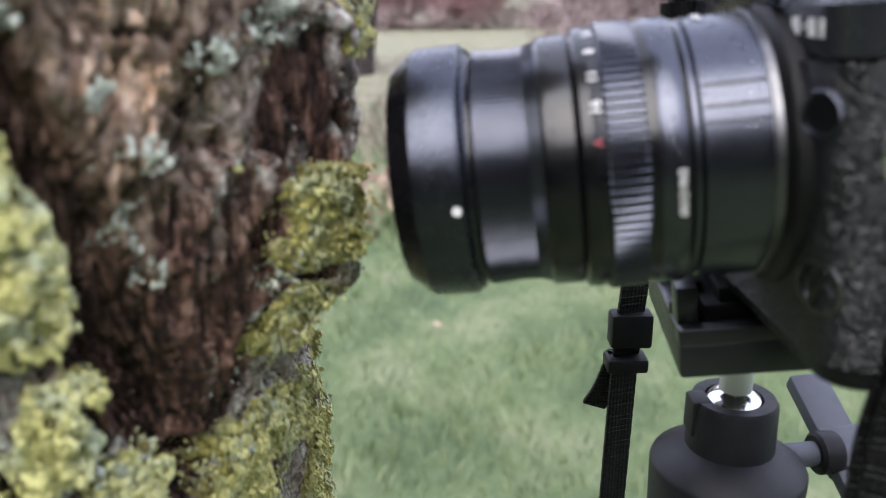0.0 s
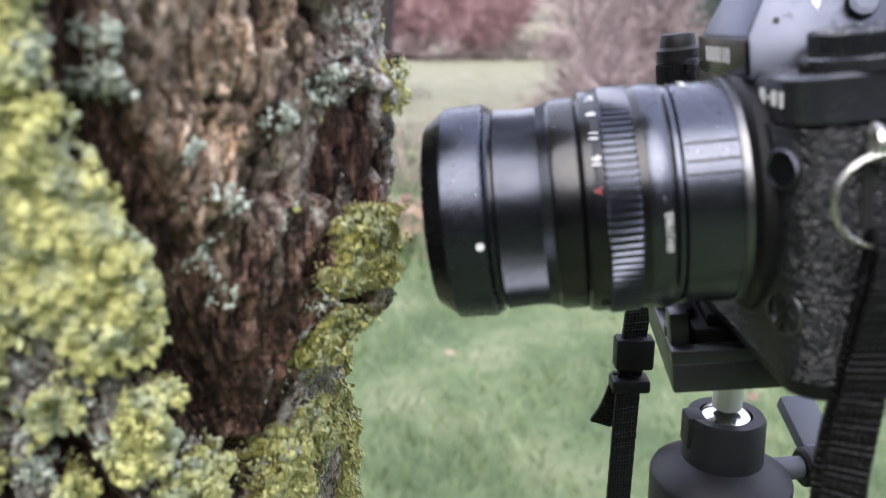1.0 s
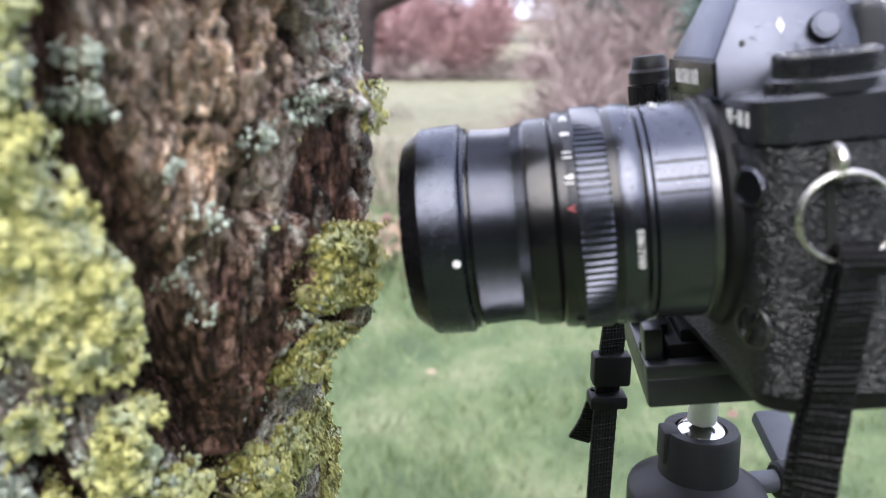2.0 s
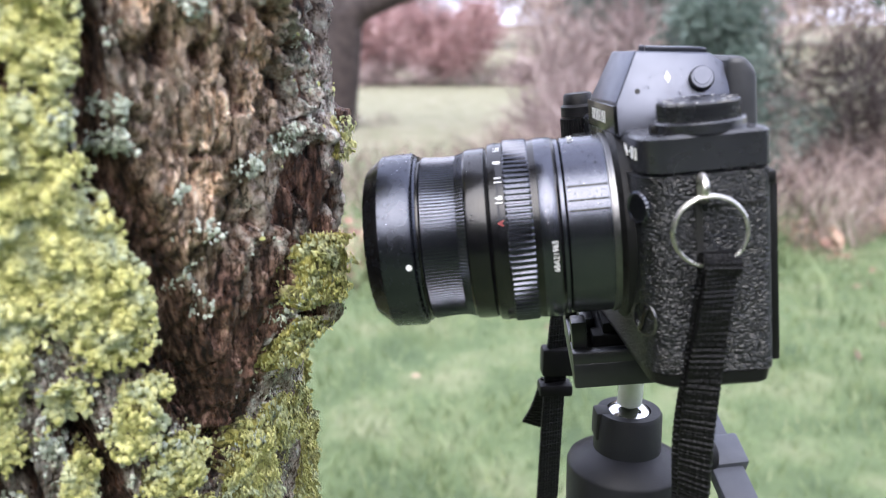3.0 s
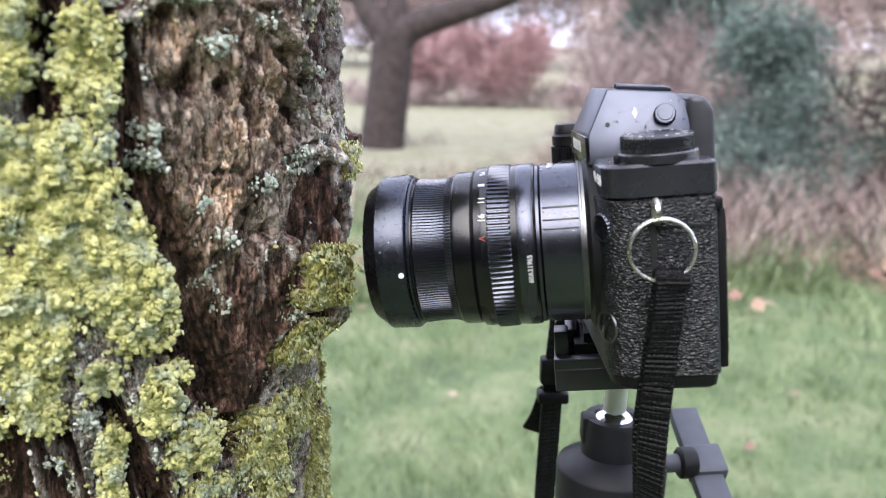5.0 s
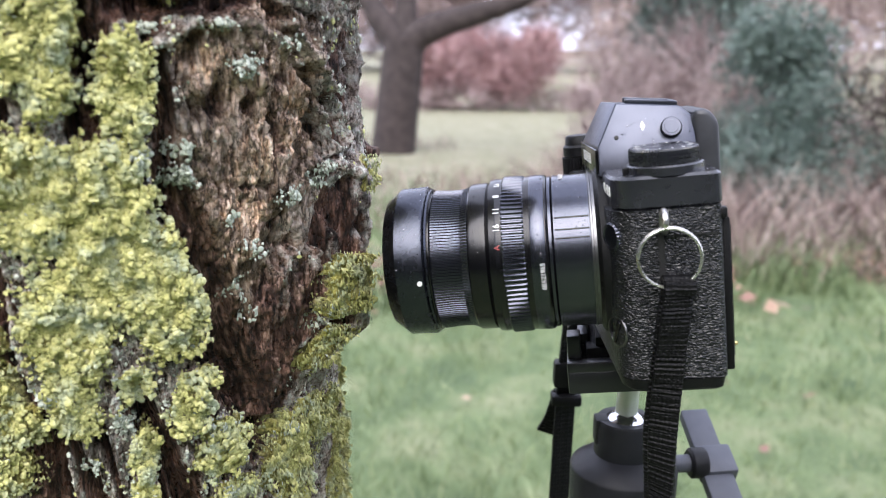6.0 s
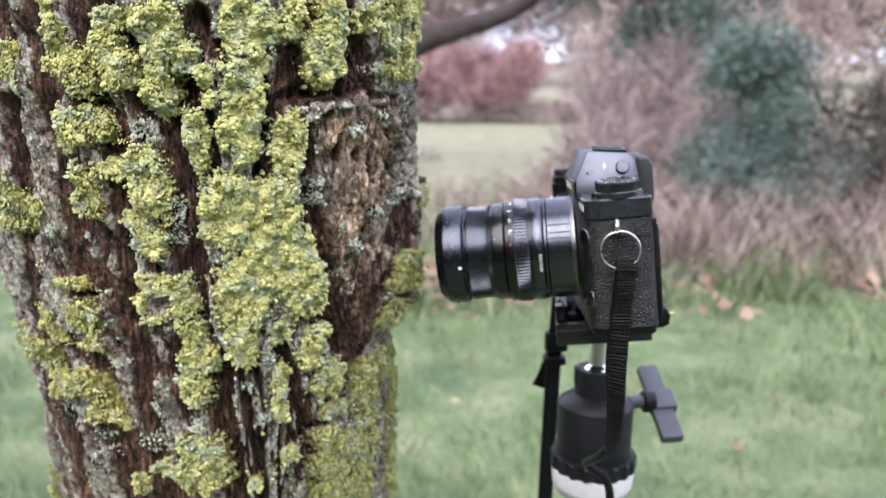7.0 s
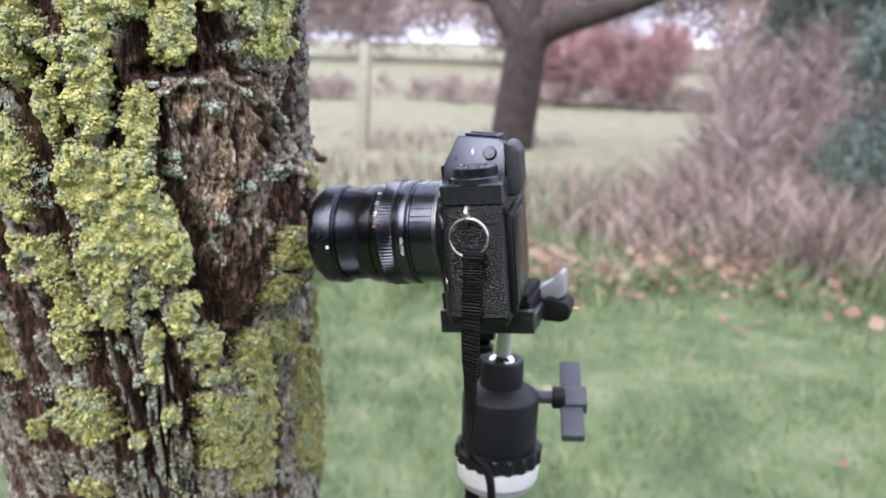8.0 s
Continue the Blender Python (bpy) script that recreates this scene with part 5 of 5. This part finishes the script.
def build_litter():
    """Leaf litter and green tufts along the brush's uneven foot."""
    rng = np.random.default_rng(27)
    n = 5200
    x = rng.uniform(-2.4, 5.5, n)
    y = 4.95 + 0.08 * x + 0.25 * np.sin(x * 2.1) + rng.normal(0, 0.42, n)
    keep = fbm(x * 2.0, y * 2.0, x * 0, 3, 19) > 0.53
    x, y = x[keep], y[keep]
    m = len(x)
    c = np.stack([x, y, ground_height(x, y) + rng.uniform(0.02, 0.16, m)], -1)
    d = rng.normal(0, 1, (m, 3)) * np.array([1, 1, 0.5])
    d /= np.linalg.norm(d, axis=1)[:, None]
    e = np.cross(d, rng.normal(0, 0.5, (m, 3)) + np.array([0, -0.5, 1]))
    s = rng.uniform(0.016, 0.044, m)[:, None]
    v = np.stack([c - d * s, c - d * s * 0.2 + e * s * 0.6, c + d * s, c - d * s * 0.2 - e * s * 0.6], 1).reshape(-1, 3)
    f = (np.arange(m) * 4)[:, None, None] + np.array([(0, 1, 2), (0, 2, 3)])[None]
    tagged(from_arrays("leaf_litter", v, f.reshape(-1, 3), FALLEN), "reddish-brown leaf litter at the foot of the brush", "leaves", kind="stuff")
    n = 18000
    x = rng.uniform(-2.2, 6.0, n)
    y = 5.0 + 0.08 * x + 0.25 * np.sin(x * 2.1) + rng.normal(0, 0.45, n)
    keep = fbm(x * 1.6, y * 1.6, x * 0, 3, 29) > 0.50
    x, y = x[keep], y[keep]
    v, f = blades(rng, x, y, rng.uniform(0.08, 0.30, len(x)), rng.uniform(0.005, 0.012, len(x)), rng.uniform(0.3, 1.4, len(x)))
    tagged(from_arrays("grass_tufts", v, f, GRASS), "ragged green grass tufts at the brush's edge", "grass", kind="stuff")


def build_brush():
    rng = np.random.default_rng(21)
    n = 30000
    x, y = rng.uniform(-0.5, 6.5, n), rng.uniform(4.7, 8.2, n)
    edge = 4.85 + 0.25 * np.sin(x * 2.1) + 0.5 * (fbm(x * 1.3, x * 0, x * 0, 2, 8) - 0.5) + 0.08 * x
    clump = fbm(x * 1.1, y * 1.1, x * 0, 3, 9)
    keep = (y > edge) & (rng.uniform(0, 1, n) < np.clip((x + 0.6) * 0.7, 0.05, 1) * np.clip(2.4 * (clump - 0.22), 0.05, 1))
    keep &= (np.hypot(x - 2.5, y - 6.6) > 0.7)
    keep &= (np.abs(x - 2.5) > 0.7) | (y > 7.2) | (rng.uniform(0, 1, n) < 0.4)
    x, y, clump = x[keep], y[keep], clump[keep]
    high = (0.18 + 0.62 * clump * np.clip(0.55 + 0.45 * x, 0.45, 1.15)) * rng.uniform(0.35, 1.15, len(x))
    v, f = blades(rng, x, y, high, rng.uniform(0.005, 0.013, len(x)), rng.uniform(0.2, 1.7, len(x)))
    tagged(from_arrays("dry_brush", v, f, STRAW), "tangled dry straw-brown grass and bramble", "brush", kind="stuff")
    n = 9000
    x, y = rng.uniform(-9, 3, n), rng.uniform(6.0, 13, n)
    keep = fbm(x * 0.7, y * 0.7, x * 0, 3, 15) > 0.5
    x, y = x[keep], y[keep]
    v, f = blades(rng, x, y, rng.uniform(0.1, 0.35, len(x)), rng.uniform(0.006, 0.016, len(x)), rng.uniform(0.2, 1.2, len(x)))
    tagged(from_arrays("dry_grass", v, f, STRAW), "low bleached tufts of dry grass", "grass", kind="stuff")


def leaf_cloud(rng, centres, size, n):
    """Many small pointed leaves round some twig centres (x, y, z, radius)."""
    c = np.array(centres)
    pick = rng.choice(len(c), n, p=c[:, 3] ** 2 / (c[:, 3] ** 2).sum())
    d = rng.normal(0, 1, (n, 3))
    d /= np.linalg.norm(d, axis=1)[:, None]
    p = c[pick, :3] + d * (c[pick, 3] * rng.uniform(0.25, 1.0, n) ** 0.5 * (0.7 + 0.5 * rng.uniform(0, 1, n)))[:, None]
    u = rng.normal(0, 1, (n, 3)) + d * 0.6
    u /= np.linalg.norm(u, axis=1)[:, None]
    w = np.cross(u, rng.normal(0, 1, (n, 3)))
    w /= np.linalg.norm(w, axis=1)[:, None]
    s = (size * rng.uniform(0.6, 1.4, n))[:, None]
    v = np.stack([p, p + u * s * 0.5 + w * s * 0.28, p + u * s, p + u * s * 0.5 - w * s * 0.28], 1).reshape(-1, 3)
    f = (np.arange(n) * 4)[:, None, None] + np.array([(0, 1, 2), (0, 2, 3)])[None]
    return v, f.reshape(-1, 3)


def build_evergreen(name, label, category, x, y, wide, z0, z1, n, size, seed, clumps):
    rng = np.random.default_rng(seed)
    t = thing(name, label, category, Matrix.Translation((x, y, 0)))
    cs = []
    for k in range(clumps):
        f = rng.uniform(0, 1)
        taper = 1.0 - 0.45 * abs(2 * f - 0.8)
        a = rng.uniform(0, 2 * math.pi)
        r = wide / 2 * taper * rng.uniform(0.1, 1.0)
        cs.append((r * math.cos(a), r * math.sin(a) * 0.8, z0 + (z1 - z0) * f, wide * rng.uniform(0.10, 0.19)))
    v, f = leaf_cloud(rng, cs, size, n)
    crown = from_arrays("crown", v, f, LEAF)
    crown.parent = t
    tagged(crown, "dense dark blue-green leaves")
    part("trunk", tube([(0, 0, -0.1), (0.03, 0, z1 * 0.4), (0.0, 0.03, z1 * 0.85)], 0.05, 10, taper=0.015), FAR_BARK, t)
    for k in range(14):
        c = cs[k * len(cs) // 14]
        part("limb", tube([(0, 0, max(0.1, c[2] * 0.6)), (c[0] * 0.5, c[1] * 0.5, c[2] * 0.85), c[:3]], 0.015, 6, taper=0.005), FAR_BARK, t)


def build_bare_tree():
    t = thing("bare_tree", "dark bare fork-trunked tree standing in the meadow", "tree", Matrix.Translation((-1.20, 12.0, 0)))
    part("trunk", tube(spline([(-0.08, 0, -0.1), (-0.04, 0, 0.3), (0.02, 0, 0.8), (0.07, 0, 1.25), (0.10, 0, 1.62)], 8), 0.33, 20, taper=0.29), FAR_BARK, t)
    part("limb", tube(spline([(0.12, 0, 1.48), (0.32, -0.02, 1.68), (0.68, -0.05, 1.83), (1.15, -0.1, 1.97), (1.85, 0, 2.22), (2.8, 0.2, 2.9)], 8), 0.25, 14, taper=0.1), FAR_BARK, t)
    part("limb", tube(spline([(0.06, 0, 1.50), (-0.10, 0.05, 1.72), (-0.26, 0.1, 1.92), (-0.45, 0.2, 2.16), (-1.0, 0.3, 2.3), (-2.0, 0.3, 2.9)], 8), 0.24, 14, taper=0.08), FAR_BARK, t)
    part("limb", tube(spline([(0.10, 0, 1.60), (0.12, 0.1, 2.2), (0.02, 0.2, 3.2), (0.2, 0.1, 4.4)], 8), 0.20, 14, taper=0.05), FAR_BARK, t)


def build_post():
    p = thing("fence_post", "mossy greenish wooden post standing in the meadow", "post", Matrix.Translation((-3.26, 11.0, 0)))
    part("shaft", moved(box(-0.08, 0.08, -0.08, 0.08, -0.1, 1.46, 0.02), Matrix.Rotation(radians(2), 4, "Y")), POST_WOOD, p)


def twig_cloud(rng, centres, length, wide, n):
    """Thin twigs at every slant that spread up and out from some clump centres (x, y, z, radius)."""
    c = np.array(centres)
    pick = rng.choice(len(c), n, p=c[:, 3] ** 2 / (c[:, 3] ** 2).sum())
    d = rng.normal(0, 1, (n, 3))
    d /= np.linalg.norm(d, axis=1)[:, None]
    p = c[pick, :3] + d * (c[pick, 3] * rng.uniform(0, 1, n) ** 0.45)[:, None] * np.array([1, 0.7, 1])
    u = d * 0.7 + rng.normal(0, 0.6, (n, 3)) + np.array([0, 0, 0.5])
    u /= np.linalg.norm(u, axis=1)[:, None]
    w = np.cross(u, rng.normal(0, 1, (n, 3)))
    w /= np.linalg.norm(w, axis=1)[:, None]
    s, h = (length * rng.uniform(0.5, 1.5, n))[:, None], (wide * rng.uniform(0.5, 1.5, n))[:, None]
    v = np.stack([p - w * h, p + w * h, p + u * s], 1).reshape(-1, 3)
    f = (np.arange(n) * 3)[:, None] + np.arange(3)[None]
    return v, f


def build_woods():
    rng = np.random.default_rng(31)
    def thicket(name, label, mat, clumps, n, x0, x1, y0, y1, r0, r1, top, length, wide):
        cs = []
        for k in range(clumps):
            x, y, r = rng.uniform(x0, x1), rng.uniform(y0, y1), rng.uniform(r0, r1)
            z = float(ground_height(np.array(x), np.array(y))) + rng.uniform(0.3, 1.0) * max(top - r, 0.1)
            cs.append((x, y, max(z, 0.6 * r), r))
        v, f = twig_cloud(rng, cs, length, wide, n)
        tagged(from_arrays(name, v, f, mat), label, "woods", kind="stuff")
    thicket("red_shrubs", "reddish bare winter shrubs beyond the meadow", RED_TWIG, 46, 15000, -1.9, 1.7, 22.0, 24.0, 0.3, 0.65, 2.25, 0.45, 0.016)
    thicket("hedge", "low brown bare hedge along the far meadow", TWIG, 170, 14000, -22, 8, 21.5, 24.0, 0.15, 0.42, 0.62, 0.35, 0.016)
    thicket("woods", "hazy bare winter woodland in the distance", TWIG, 230, 52000, -8, 62, 52, 66, 1.6, 3.4, 14.0, 1.6, 0.06)
    thicket("woods", "hazy bare winter trees on the skyline", TWIG, 150, 30000, -62, 0, 58, 78, 1.5, 3.2, 11.0, 1.6, 0.06)
    thicket("woods", "pale straw-brown thicket behind the brush", STRAW, 50, 7000, 5.5, 18, 13, 20, 0.5, 1.2, 4.2, 0.6, 0.012)
    thicket("woods", "pale olive scrub beside the meadow", STRAW, 40, 7000, 3.6, 9, 22, 30, 0.6, 1.3, 3.6, 0.7, 0.02)
    thicket("thicket", "tall bare reddish-brown stems behind the brush", TWIG, 24, 4600, 1.3, 3.4, 7.9, 9.4, 0.25, 0.5, 1.8, 0.4, 0.006)
    thicket("bramble", "dark bare bramble stems below the evergreens", FAR_BARK, 14, 2800, 1.7, 6.0, 6.3, 7.8, 0.2, 0.5, 1.5, 0.36, 0.007)
    thicket("bramble", "tangled bare brown bramble arching over the brush", TWIG, 30, 5600, 1.1, 3.8, 7.2, 8.8, 0.18, 0.45, 1.0, 0.30, 0.005)


def build_behind():
    """Unseen foliage added at the photographer's back, dark to dim reflections; closes the place."""
    rng = np.random.default_rng(51)
    cs = []
    for k in range(190):
        a = rng.uniform(-0.42, 0.42) * math.pi + math.pi
        r = rng.uniform(6.2, 7.6)
        cs.append((r * math.sin(a), r * math.cos(a), rng.uniform(0.4, 4.2), rng.uniform(0.6, 0.9)))
    v, f = leaf_cloud(rng, cs, 0.24, 52000)
    tagged(from_arrays("unseen_foliage", v, f, DARK_LEAF), "dense dark foliage added out of view to dim reflections and close the meadow", "bush", kind="stuff")


build_grass()
build_litter()
build_brush()
build_behind()
build_evergreen("evergreen_bush", "rounded blue-green evergreen bush in dry brush", "bush", 2.48, 6.8, 1.60, 0.10, 1.62, 26000, 0.036, 41, 60)
build_evergreen("evergreen_tree", "tall dark green conifer behind the brush", "tree", 2.35, 9.8, 2.6, 1.35, 4.6, 36000, 0.062, 43, 80)
build_evergreen("evergreen_bush", "low dark evergreen shrub in the thicket", "bush", 5.3, 8.2, 1.6, 0.2, 2.6, 6000, 0.08, 45, 45)
build_bare_tree()
build_post()
build_woods()
